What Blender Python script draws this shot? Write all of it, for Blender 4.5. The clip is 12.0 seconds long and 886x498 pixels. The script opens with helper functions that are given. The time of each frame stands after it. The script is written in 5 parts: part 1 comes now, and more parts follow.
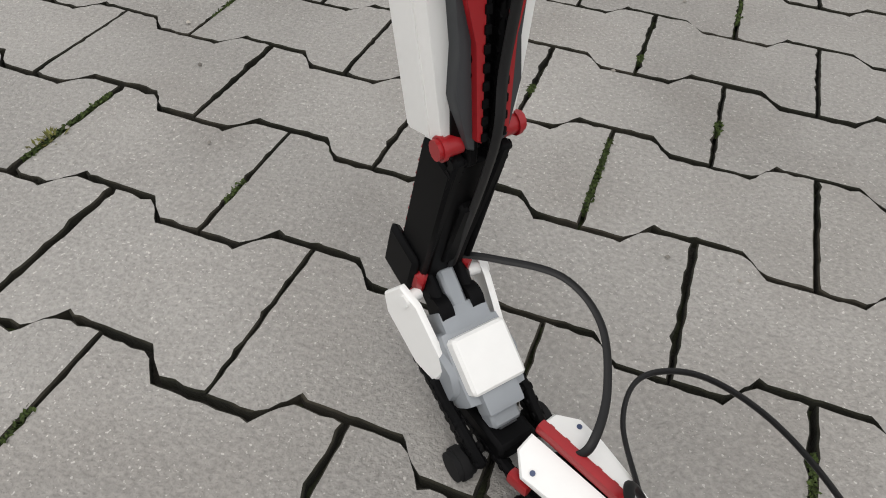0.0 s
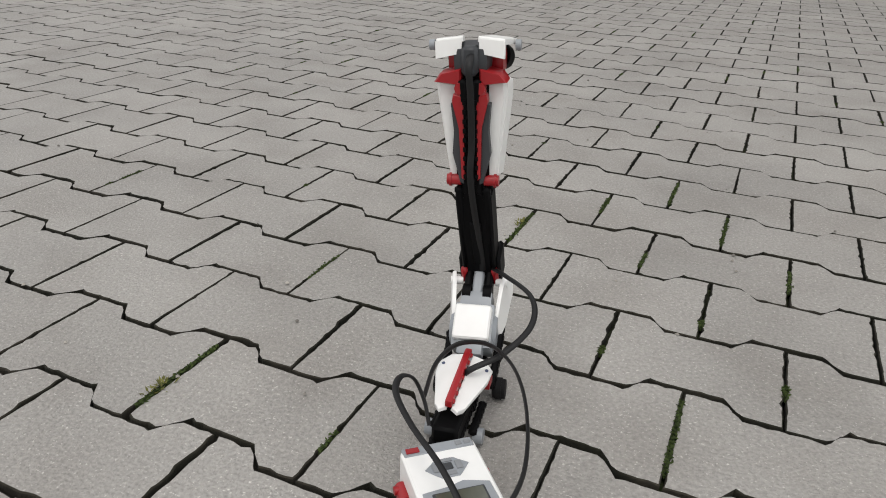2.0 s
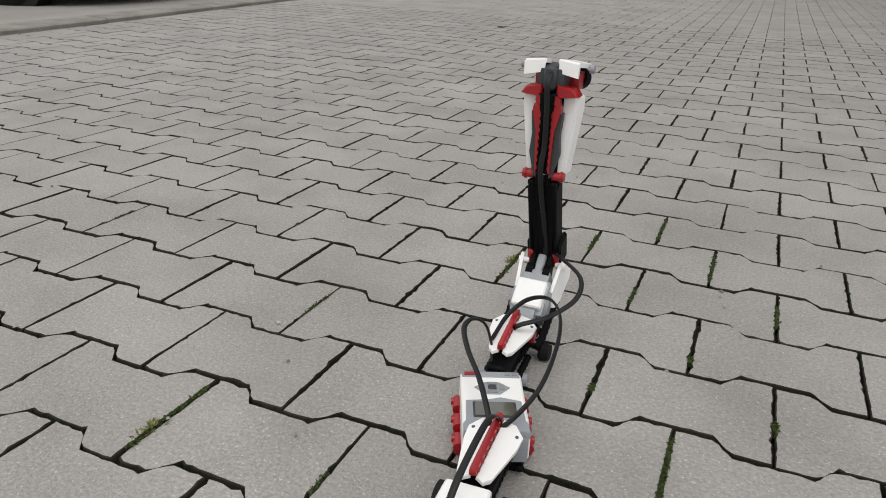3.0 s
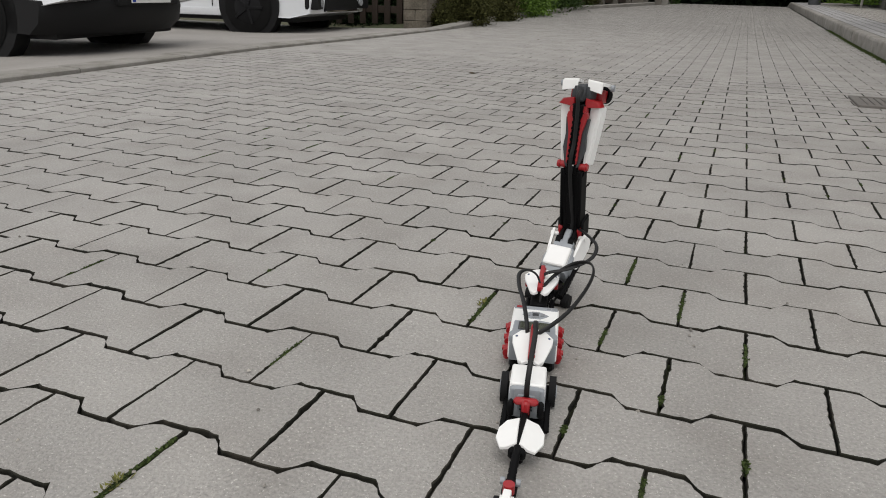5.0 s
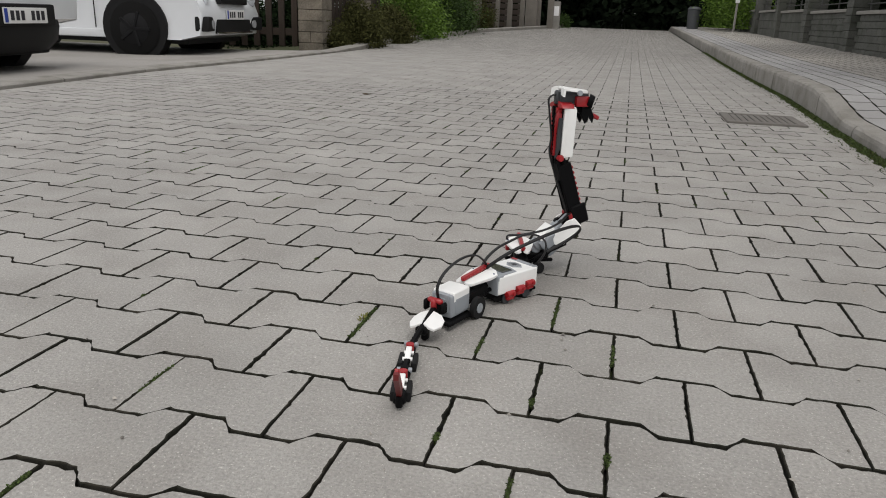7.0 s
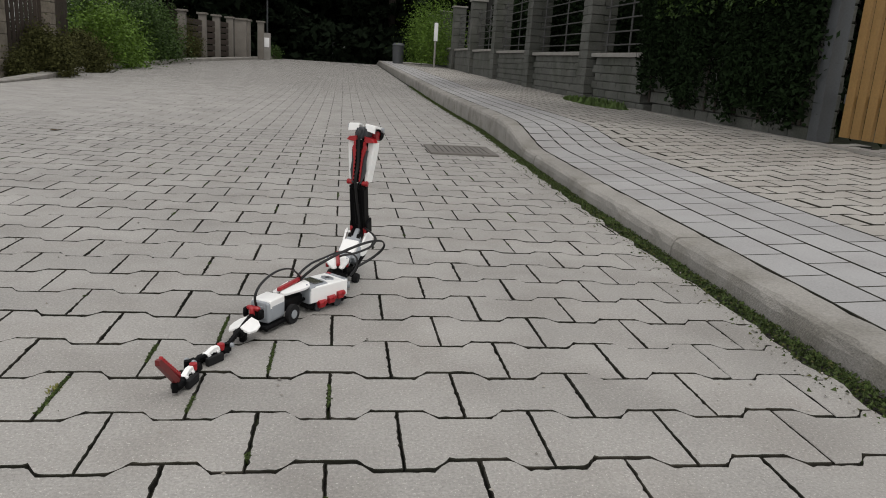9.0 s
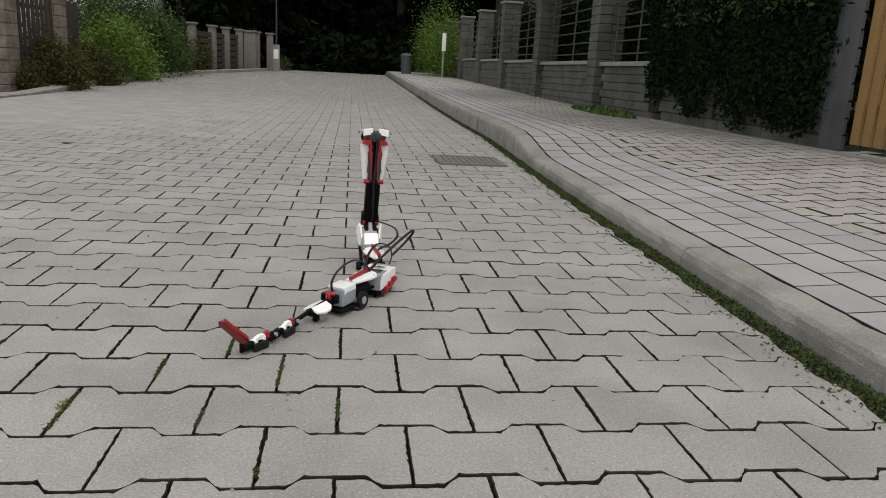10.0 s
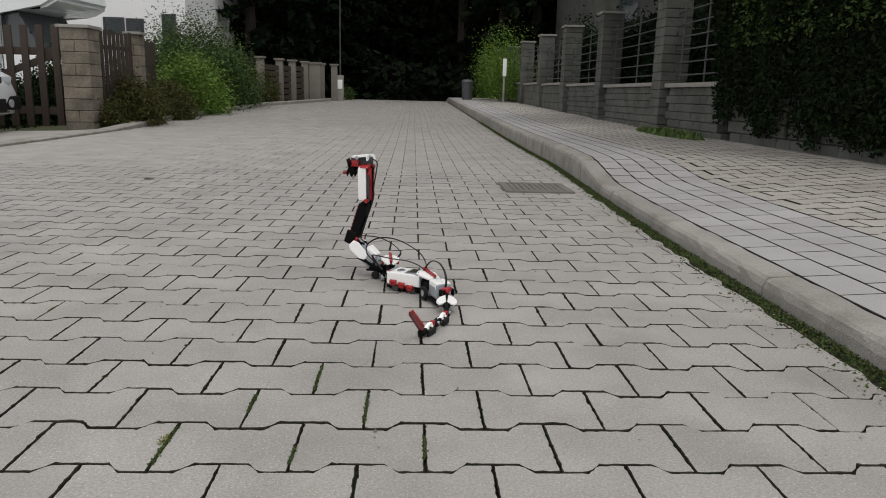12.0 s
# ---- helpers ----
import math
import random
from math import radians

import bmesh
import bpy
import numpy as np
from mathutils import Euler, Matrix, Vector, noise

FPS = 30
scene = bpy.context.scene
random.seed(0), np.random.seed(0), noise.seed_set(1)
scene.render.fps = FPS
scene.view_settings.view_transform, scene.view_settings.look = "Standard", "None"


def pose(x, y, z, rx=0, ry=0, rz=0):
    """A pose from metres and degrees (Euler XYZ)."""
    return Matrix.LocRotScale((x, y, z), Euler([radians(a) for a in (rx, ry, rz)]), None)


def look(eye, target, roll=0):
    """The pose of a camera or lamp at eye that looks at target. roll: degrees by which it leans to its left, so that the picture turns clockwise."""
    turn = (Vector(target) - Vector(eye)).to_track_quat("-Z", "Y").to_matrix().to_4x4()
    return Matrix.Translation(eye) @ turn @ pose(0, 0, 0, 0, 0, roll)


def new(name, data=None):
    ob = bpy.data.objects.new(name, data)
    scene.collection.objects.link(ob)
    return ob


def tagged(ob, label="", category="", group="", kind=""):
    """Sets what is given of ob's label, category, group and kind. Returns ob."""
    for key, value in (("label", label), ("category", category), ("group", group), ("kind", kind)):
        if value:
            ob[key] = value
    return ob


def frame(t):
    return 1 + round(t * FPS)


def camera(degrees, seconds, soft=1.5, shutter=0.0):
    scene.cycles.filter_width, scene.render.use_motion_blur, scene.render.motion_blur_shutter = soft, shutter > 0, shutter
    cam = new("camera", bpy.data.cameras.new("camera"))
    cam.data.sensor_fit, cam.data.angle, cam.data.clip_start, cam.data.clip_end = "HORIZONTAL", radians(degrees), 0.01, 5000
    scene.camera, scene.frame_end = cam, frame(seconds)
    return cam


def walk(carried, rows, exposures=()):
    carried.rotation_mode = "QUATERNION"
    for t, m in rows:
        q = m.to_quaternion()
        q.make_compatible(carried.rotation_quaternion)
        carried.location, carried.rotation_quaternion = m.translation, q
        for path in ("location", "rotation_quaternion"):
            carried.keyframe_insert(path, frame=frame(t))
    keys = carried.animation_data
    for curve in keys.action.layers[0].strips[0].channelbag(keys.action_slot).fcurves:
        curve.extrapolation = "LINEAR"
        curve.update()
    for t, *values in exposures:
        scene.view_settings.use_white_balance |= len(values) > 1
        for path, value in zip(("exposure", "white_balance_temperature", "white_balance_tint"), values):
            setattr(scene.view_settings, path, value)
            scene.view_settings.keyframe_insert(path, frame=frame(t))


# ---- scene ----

# camera: a hand-held phone half a metre above the paving, tilting up and panning to the kerb side
LENS = 62.4
ROWS = [
    (0, 0.894, -0.243, 0.462, 45.50, -2.60, 20.86),
    (0.5, 0.883, -0.267, 0.488, 52.31, -2.41, 22.73),
    (1, 0.878, -0.287, 0.500, 57.48, -2.27, 23.91),
    (1.5, 0.875, -0.295, 0.502, 61.94, -2.10, 24.22),
    (2, 0.864, -0.296, 0.503, 64.35, -2.04, 24.16),
    (2.5, 0.867, -0.298, 0.508, 65.95, -1.86, 23.98),
    (4.5, 0.877, -0.304, 0.519, 69.44, -1.74, 22.00),
    (5, 0.881, -0.301, 0.517, 70.47, -1.59, 21.49),
    (5.5, 0.885, -0.303, 0.524, 71.21, -1.78, 19.79),
    (6, 0.891, -0.303, 0.524, 71.83, -1.83, 18.13),
    (6.5, 0.908, -0.299, 0.524, 72.08, -1.85, 16.39),
    (7, 0.935, -0.301, 0.513, 72.34, -1.95, 13.97),
    (7.5, 0.953, -0.311, 0.531, 72.88, -2.57, 8.37),
    (7.7, 0.964, -0.312, 0.537, 73.69, -2.81, 3.31),
    (9.3, 0.971, -0.303, 0.541, 75.79, -3.56, -7.53),
    (9.5, 0.976, -0.310, 0.542, 75.88, -3.28, -7.15),
    (10, 0.970, -0.300, 0.546, 76.34, -3.08, -6.83),
    (10.5, 0.954, -0.302, 0.555, 76.84, -2.57, -6.03),
    (11, 0.949, -0.304, 0.562, 77.37, -2.16, -4.92),
    (11.5, 0.945, -0.298, 0.565, 77.78, -1.87, -3.97),
    (12, 0.931, -0.308, 0.574, 78.01, -1.42, -2.26),
]
cam = camera(LENS, 12.0, 1.0)
walk(cam, [(t, pose(x, y, z, rx, ry, rz)) for t, x, y, z, rx, ry, rz in ROWS],
     [(0, 0.19), (1.5, 0.21), (4.5, 0.16), (12, 0.165)])

# ---- light: an overcast day ----
world = bpy.data.worlds.new("overcast")
scene.world = world
world.use_nodes = True
wn = world.node_tree
wn.nodes.clear()
w_out = wn.nodes.new("ShaderNodeOutputWorld")
w_bg = wn.nodes.new("ShaderNodeBackground")
w_sky = wn.nodes.new("ShaderNodeTexSky")
w_mix = wn.nodes.new("ShaderNodeMixRGB")
w_sky.sky_type, w_sky.sun_disc = "NISHITA", False
w_sky.sun_elevation, w_sky.sun_rotation = radians(58), radians(200)
w_sky.dust_density, w_sky.air_density = 4.0, 1.0
w_mix.inputs["Fac"].default_value = 0.82
w_mix.inputs["Color2"].default_value = (9.2, 9.1, 9.05, 1)
wn.links.new(w_sky.outputs["Color"], w_mix.inputs["Color1"])
wn.links.new(w_mix.outputs["Color"], w_bg.inputs["Color"])
w_bg.inputs["Strength"].default_value = 0.105
wn.links.new(w_bg.outputs["Background"], w_out.inputs["Surface"])
sun = new("sun", bpy.data.lights.new("sun", "SUN"))
sun.data.energy, sun.data.angle, sun.data.color = 0.8, radians(25), (1.0, 0.97, 0.93)
sun.matrix_world = look((0.8, -1.6, 4.0), (0, 0, 0))


# ---- materials ----
def mat(name, base, rough=0.6, var=0.12, fine=120.0, coarse=4.0, bump=0.0, bump_scale=300.0, metal=0.0,
        spread=0.0, second=None, second_fac=0.5, second_scale=3.0, speck=None, speck_scale=400.0, speck_at=0.68,
        coat=0.0, island=0.0, ramp=(0.45, 0.65), spec=0.5):
    """A surface with grain and stains at two scales, and optionally specks, a second colour in patches and fine relief."""
    m = bpy.data.materials.new(name)
    m.use_nodes = True
    nt = m.node_tree
    bsdf = nt.nodes["Principled BSDF"]
    bsdf.inputs["Roughness"].default_value = rough
    bsdf.inputs["Metallic"].default_value = metal
    bsdf.inputs["Coat Weight"].default_value = coat
    bsdf.inputs["Specular IOR Level"].default_value = spec

    def node(kind):
        return nt.nodes.new(kind)

    tc = node("ShaderNodeTexCoord")
    geo = node("ShaderNodeNewGeometry")
    where = geo.outputs["Position"] if spread or second else tc.outputs["Object"]

    def noise_tex(scale, detail=4.0, src=None):
        n = node("ShaderNodeTexNoise")
        n.inputs["Scale"].default_value, n.inputs["Detail"].default_value = scale, detail
        nt.links.new(src or where, n.inputs["Vector"])
        return n.outputs["Fac"]

    def mathn(op, a, b):
        n = node("ShaderNodeMath")
        n.operation = op
        for i, v in enumerate((a, b)):
            if isinstance(v, (int, float)):
                n.inputs[i].default_value = v
            else:
                nt.links.new(v, n.inputs[i])
        return n.outputs[0]

    value = mathn("ADD", mathn("MULTIPLY", noise_tex(fine), 1.2), mathn("MULTIPLY", noise_tex(coarse, 5.0), 0.8))
    value = mathn("MULTIPLY_ADD", mathn("SUBTRACT", value, 1.0), 2 * var)
    nt.nodes[-1].inputs[2].default_value = 1.0
    if spread:
        info = node("ShaderNodeObjectInfo")
        value = mathn("MULTIPLY", value, mathn("ADD", mathn("MULTIPLY", info.outputs["Random"], spread), 1 - spread / 2))
    if island:
        value = mathn("MULTIPLY", value, mathn("ADD", mathn("MULTIPLY", geo.outputs["Random Per Island"], island), 1 - island / 2))
    color = node("ShaderNodeRGB")
    color.outputs[0].default_value = (*base, 1)
    out = color.outputs[0]
    if second:
        mix, rmp = node("ShaderNodeMixRGB"), node("ShaderNodeValToRGB")
        rmp.color_ramp.elements[0].position, rmp.color_ramp.elements[1].position = ramp
        nt.links.new(noise_tex(second_scale, 6.0), rmp.inputs["Fac"])
        nt.links.new(mathn("MULTIPLY", rmp.outputs["Color"], second_fac), mix.inputs["Fac"])
        nt.links.new(out, mix.inputs["Color1"])
        mix.inputs["Color2"].default_value = (*second, 1)
        out = mix.outputs["Color"]
    if speck:
        mix = node("ShaderNodeMixRGB")
        vor = node("ShaderNodeTexNoise")
        vor.inputs["Scale"].default_value, vor.inputs["Detail"].default_value = speck_scale, 1.0
        nt.links.new(where, vor.inputs["Vector"])
        nt.links.new(mathn("MULTIPLY", mathn("GREATER_THAN", vor.outputs["Fac"], speck_at), 0.8), mix.inputs["Fac"])
        nt.links.new(out, mix.inputs["Color1"])
        mix.inputs["Color2"].default_value = (*speck, 1)
        out = mix.outputs["Color"]
    mul = node("ShaderNodeMixRGB")
    mul.blend_type = "MULTIPLY"
    mul.inputs["Fac"].default_value = 1.0
    nt.links.new(out, mul.inputs["Color1"])
    nt.links.new(value, mul.inputs["Color2"])
    nt.links.new(mul.outputs["Color"], bsdf.inputs["Base Color"])
    if bump:
        b = node("ShaderNodeBump")
        b.inputs["Strength"].default_value, b.inputs["Distance"].default_value = bump, 0.004
        nt.links.new(noise_tex(bump_scale, 6.0), b.inputs["Height"])
        nt.links.new(b.outputs["Normal"], bsdf.inputs["Normal"])
    return m


def glass(name, tint, rough=0.03):
    m = bpy.data.materials.new(name)
    m.use_nodes = True
    b = m.node_tree.nodes["Principled BSDF"]
    b.inputs["Base Color"].default_value = (*tint, 1)
    b.inputs["Roughness"].default_value = rough
    b.inputs["Transmission Weight"].default_value = 0.6
    b.inputs["IOR"].default_value = 1.45
    return m


M = {
    "paver": mat("paver_concrete", (0.308, 0.296, 0.276), 0.6, 0.38, 210, 3.0, 0.7, 320, spread=0.1, island=0.1,
                 second=(0.245, 0.23, 0.21), second_fac=0.6, second_scale=5.0, speck=(0.52, 0.5, 0.47), speck_scale=300, speck_at=0.69),
    "walk": mat("pavement_concrete", (0.335, 0.318, 0.29), 0.66, 0.26, 200, 2.0, 0.5, 420, spread=0.12, island=0.12,
                second=(0.24, 0.222, 0.198), second_fac=0.5, second_scale=3.0),
    "band": mat("band_concrete", (0.315, 0.312, 0.308), 0.9, 0.2, 200, 2.0, 0.5, 420, spread=0.12, island=0.12,
                second=(0.25, 0.24, 0.235), second_fac=0.5, second_scale=3.0),
    "soil": mat("joint_soil", (0.014, 0.012, 0.009), 1.0, 0.4, 400, 6.0, 0.8, 300,
                second=(0.035, 0.05, 0.012), second_fac=0.8, second_scale=4.0, ramp=(0.5, 0.6)),
    "edge": mat("grimy_edge", (0.03, 0.026, 0.018), 1.0, 0.5, 90, 12.0, 0.5, 300, spread=0.2,
                second=(0.012, 0.012, 0.006), second_fac=1.0, second_scale=9.0, ramp=(0.4, 0.55)),
    "moss": mat("moss", (0.052, 0.08, 0.017), 1.0, 0.5, 300, 12.0, 1.0, 500, island=0.6),
    "kerb": mat("kerb_concrete", (0.262, 0.25, 0.228), 0.85, 0.34, 150, 3.5, 0.9, 220, spread=0.12,
                second=(0.15, 0.14, 0.115), second_fac=0.6, second_scale=6.0),
    "iron": mat("cast_iron", (0.13, 0.12, 0.108), 0.75, 0.35, 220, 8.0, 0.5, 200),
    "post": mat("weathered_concrete", (0.17, 0.155, 0.135), 0.95, 0.3, 60, 5.0, 0.6, 90),
    "weed": mat("weed_leaf", (0.13, 0.13, 0.03), 0.8, 0.3, 60, 8.0, island=0.7),
    "grit": mat("grit", (0.3, 0.28, 0.25), 0.9, 0.2, 60, 8.0, island=1.2),
    "litter": mat("dead_leaf", (0.06, 0.04, 0.02), 0.9, 0.3, 60, 8.0),
    "lot": mat("lot_concrete", (0.29, 0.275, 0.255), 0.93, 0.2, 80, 0.8, 0.6, 200,
               second=(0.22, 0.205, 0.185), second_fac=0.6, second_scale=1.2),
    "earth": mat("earth", (0.06, 0.06, 0.03), 1.0, 0.4, 20, 0.5, 0.8, 40, second=(0.035, 0.055, 0.015), second_fac=0.8, second_scale=0.7),
    "block": mat("split_face_block", (0.088, 0.09, 0.08), 0.95, 0.4, 60, 3.0, 1.0, 70, spread=0.22, second=(0.05, 0.055, 0.042), second_fac=0.7, second_scale=2.5),
    "block_warm": mat("sand_block", (0.175, 0.152, 0.12), 0.95, 0.45, 45, 4.0, 1.0, 60, spread=0.25, second=(0.09, 0.08, 0.06), second_fac=0.7, second_scale=5.0),
    "cap": mat("cap_stone", (0.24, 0.23, 0.21), 0.92, 0.35, 60, 5.0, 0.5, 90),
    "slat": mat("yellow_timber", (0.25, 0.145, 0.045), 0.6, 0.2, 60, 5.0, 0.2, 120, spread=0.2),
    "plank": mat("dark_timber", (0.034, 0.023, 0.016), 0.8, 0.3, 60, 6.0, 0.3, 120, spread=0.3),
    "steel": mat("grey_steel", (0.07, 0.075, 0.08), 0.6, 0.2, 80, 5.0, metal=0.2),
    "wire": mat("fence_bar", (0.07, 0.07, 0.068), 0.6, 0.1, 80, 5.0, metal=0.2),
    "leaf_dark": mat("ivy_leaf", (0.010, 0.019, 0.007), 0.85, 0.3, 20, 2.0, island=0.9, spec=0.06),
    "leaf_mid": mat("shrub_leaf", (0.035, 0.065, 0.013), 0.6, 0.3, 20, 2.0, island=0.7, spec=0.2),
    "leaf_lime": mat("lime_leaf", (0.085, 0.15, 0.02), 0.6, 0.3, 20, 2.0, island=0.6, spec=0.2),
    "leaf_brown": mat("heather_leaf", (0.052, 0.054, 0.018), 0.8, 0.3, 20, 2.0, island=0.7, spec=0.1),
    # nearly black: the wood's deep shade is put into the needles' base colour
    "needle": mat("shaded_needle", (0.008, 0.013, 0.007), 0.9, 0.3, 6, 0.6, island=0.6, spec=0.05),
    "bark": mat("bark", (0.035, 0.028, 0.022), 0.95, 0.3, 20, 3.0, 0.6, 40),
    "grass": mat("grass_blade", (0.06, 0.10, 0.02), 0.8, 0.3, 20, 2.0, island=0.7),
    "render": mat("white_render", (0.78, 0.78, 0.78), 0.9, 0.05, 30, 1.0, 0.1, 60),
    "roof": mat("roof_tile", (0.12, 0.105, 0.1), 0.8, 0.2, 20, 1.0, 0.3, 30),
    "pane": glass("window_glass", (0.12, 0.14, 0.15)),
    "car_white": mat("car_paint", (0.74, 0.76, 0.78), 0.3, 0.02, 10, 1.0, coat=0.8),
    "car_black": mat("bumper_plastic", (0.008, 0.008, 0.0085), 0.6, 0.1, 200, 5.0, spec=0.25),
    "tyre": mat("tyre_rubber", (0.008, 0.008, 0.008), 0.85, 0.2, 120, 10.0, spec=0.15),
    "rim": mat("dark_rim", (0.008, 0.008, 0.009), 0.6, 0.1, 60, 5.0, spec=0.2),
    "chrome": mat("chrome", (0.7, 0.7, 0.72), 0.12, 0.02, 60, 5.0, metal=1.0),
    "lens": glass("lamp_lens", (0.8, 0.82, 0.85), 0.05),
    "red_lens": mat("tail_lamp", (0.3, 0.012, 0.012), 0.2, 0.05, 60, 5.0, coat=0.5),
    "plate": mat("number_plate", (0.75, 0.75, 0.73), 0.5, 0.03, 60, 5.0),
    "ink": mat("plate_ink", (0.02, 0.02, 0.025), 0.5, 0.03, 60, 5.0),
    "plate_blue": mat("plate_blue", (0.02, 0.05, 0.3), 0.5, 0.03, 60, 5.0),
    # the toy robot's plastics
    "white": mat("white_plastic", (0.82, 0.82, 0.80), 0.32, 0.03, 90, 8.0),
    "grey": mat("light_grey_plastic", (0.27, 0.29, 0.31), 0.38, 0.05, 90, 8.0),
    "dgrey": mat("dark_grey_plastic", (0.045, 0.048, 0.052), 0.45, 0.06, 90, 8.0, spec=0.3),
    "black": mat("black_plastic", (0.004, 0.004, 0.0044), 0.5, 0.1, 90, 8.0, spec=0.07),
    "red": mat("red_plastic", (0.30, 0.008, 0.012), 0.34, 0.06, 90, 8.0),
    "rubber": mat("cable_rubber", (0.009, 0.009, 0.0095), 0.5, 0.15, 160, 10.0, spec=0.3),
    "tread": mat("toy_tyre", (0.011, 0.011, 0.0115), 0.8, 0.2, 160, 10.0, spec=0.2),
    "screen": mat("lcd_screen", (0.075, 0.08, 0.06), 0.12, 0.2, 60, 12.0, coat=0.6),
    "blue": mat("blue_pin", (0.05, 0.07, 0.14), 0.35, 0.05, 90, 8.0),
}


# ---- shape helpers ----
def add_box(bm, c, s, bevel=0.0, seg=1, rot=None, taper=None):
    """A box of size s about c; rot turns it, taper=(kx, ky) narrows its top."""
    g = bmesh.ops.create_cube(bm, size=1.0)
    vs = g["verts"]
    for v in vs:
        k = taper if taper and v.co.z > 0 else (1, 1)
        v.co = Vector((v.co.x * s[0] * k[0], v.co.y * s[1] * k[1], v.co.z * s[2]))
    if bevel:
        es = list({e for v in vs for e in v.link_edges})
        r = bmesh.ops.bevel(bm, geom=es, offset=bevel, segments=seg, affect="EDGES", profile=0.7)
        vs = list({v for v in r["verts"]} | {v for v in vs if v.is_valid})
    m = Matrix.Translation(c) @ (rot.to_4x4() if rot else Matrix())
    bmesh.ops.transform(bm, matrix=m, verts=[v for v in vs if v.is_valid])
    return bm


def turned(rx=0, ry=0, rz=0):
    return Euler([radians(a) for a in (rx, ry, rz)]).to_matrix()


def add_cyl(bm, a, b, r0, r1=None, seg=12, cap=True):
    """A round bar from a to b."""
    a, b = Vector(a), Vector(b)
    d = b - a
    m = Matrix.Translation((a + b) / 2) @ d.to_track_quat("Z", "Y").to_matrix().to_4x4()
    bmesh.ops.create_cone(bm, cap_ends=cap, segments=seg, radius1=r0, radius2=r0 if r1 is None else r1, depth=d.length, matrix=m)
    return bm


def add_prism(bm, pts, h0, h1, axis="z", inset=0.0, m=None):
    """A plate with the outline pts, from h0 to h1 along axis; inset chamfers the h1 side."""
    def lift(p, h):
        x, y = p
        v = {"z": (x, y, h), "x": (h, x, y), "y": (x, h, y)}[axis]
        return (m @ Vector(v)) if m else Vector(v)
    n = len(pts)
    cx, cy = sum(p[0] for p in pts) / n, sum(p[1] for p in pts) / n
    rings = [[lift(p, h0) for p in pts]]
    if inset:
        rings.append([lift(p, h1 - inset * (1 if h1 > h0 else -1)) for p in pts])
        inn = []
        for x, y in pts:
            l = math.hypot(x - cx, y - cy) or 1
            inn.append((x - (x - cx) / l * inset, y - (y - cy) / l * inset))
        rings.append([lift(p, h1) for p in inn])
    else:
        rings.append([lift(p, h1) for p in pts])
    vs = [[bm.verts.new(v) for v in r] for r in rings]
    for r0, r1 in zip(vs, vs[1:]):
        for i in range(n):
            bm.faces.new((r0[i], r0[(i + 1) % n], r1[(i + 1) % n], r1[i]))
    bm.faces.new(vs[0][::-1])
    bm.faces.new(vs[-1])
    return bm


def spline(pts, n=10):
    """A smooth run of points through pts (Catmull-Rom)."""
    ps = [Vector(p) for p in pts]
    ps = [2 * ps[0] - ps[1]] + ps + [2 * ps[-1] - ps[-2]]
    out = []
    for i in range(1, len(ps) - 2):
        a, b, c, d = ps[i - 1:i + 3]
        for j in range(n):
            t = j / n
            out.append(0.5 * (2 * b + (c - a) * t + (2 * a - 5 * b + 4 * c - d) * t * t + (3 * b - a - 3 * c + d) * t ** 3))
    return out + [ps[-2]]


def add_sweep(bm, path, w, h, up=(0, 0, 1), seg=8):
    """A rounded ribbon of width w and thickness h along path."""
    rings, side0 = [], None
    for i, p in enumerate(path):
        d = (path[min(i + 1, len(path) - 1)] - path[max(i - 1, 0)]).normalized()
        side = d.cross(Vector(up)) if side0 is None else side0 - d * side0.dot(d)
        if side.length < 1e-5:
            side = d.orthogonal()
        side.normalize()
        side0 = side
        top = side.cross(d)
        rings.append([bm.verts.new(p + side * (math.cos(a) * w / 2) + top * (math.sin(a) * h / 2))
                      for a in [2 * math.pi * k / seg for k in range(seg)]])
    for r0, r1 in zip(rings, rings[1:]):
        for k in range(seg):
            bm.faces.new((r0[k], r0[(k + 1) % seg], r1[(k + 1) % seg], r1[k]))
    bm.faces.new(rings[0][::-1])
    bm.faces.new(rings[-1])
    return bm


def mesh_of(name, bm, material, smooth=False):
    bmesh.ops.recalc_face_normals(bm, faces=bm.faces[:])
    me = bpy.data.meshes.new(name)
    bm.to_mesh(me)
    bm.free()
    me.materials.append(material)
    if smooth:
        for p in me.polygons:
            p.use_smooth = True
        me.set_sharp_from_angle(angle=radians(40))
    return me


def part(name, bm, material, parent=None, label="", smooth=True):
    """One mesh object out of bm, under a thing or a part."""
    ob = new(name, mesh_of(name, bm, material, smooth))
    ob.parent = parent
    return tagged(ob, label)


def data_part(name, verts, faces, material, parent=None, label=""):
    me = bpy.data.meshes.new(name)
    me.from_pydata(verts, [], faces)
    me.materials.append(material)
    ob = new(name, me)
    ob.parent = parent
    return tagged(ob, label)


def box_part(name, c, s, material, parent=None, bevel=0.0, label="", rot=None):
    return part(name, add_box(bmesh.new(), c, s, bevel, 2 if bevel else 1, rot), material, parent, label)


def thing(name, label, category, at=(0, 0, 0), group="", rz=0.0, kind=""):
    ob = tagged(new(name), label, category, group, kind)
    ob.matrix_basis = pose(*at, 0, 0, rz)
    return ob

# ---- ground ----
CREST = 28.0


def fall(y):
    """The street runs level, climbs gently to a crest and drops away beyond it."""
    if y < 6:
        return 0.0
    if y < 12:
        return 0.00125 * (y - 6) ** 2
    return 0.045 + 0.015 * (min(y, CREST) - 12) - 0.075 * max(0.0, y - CREST)


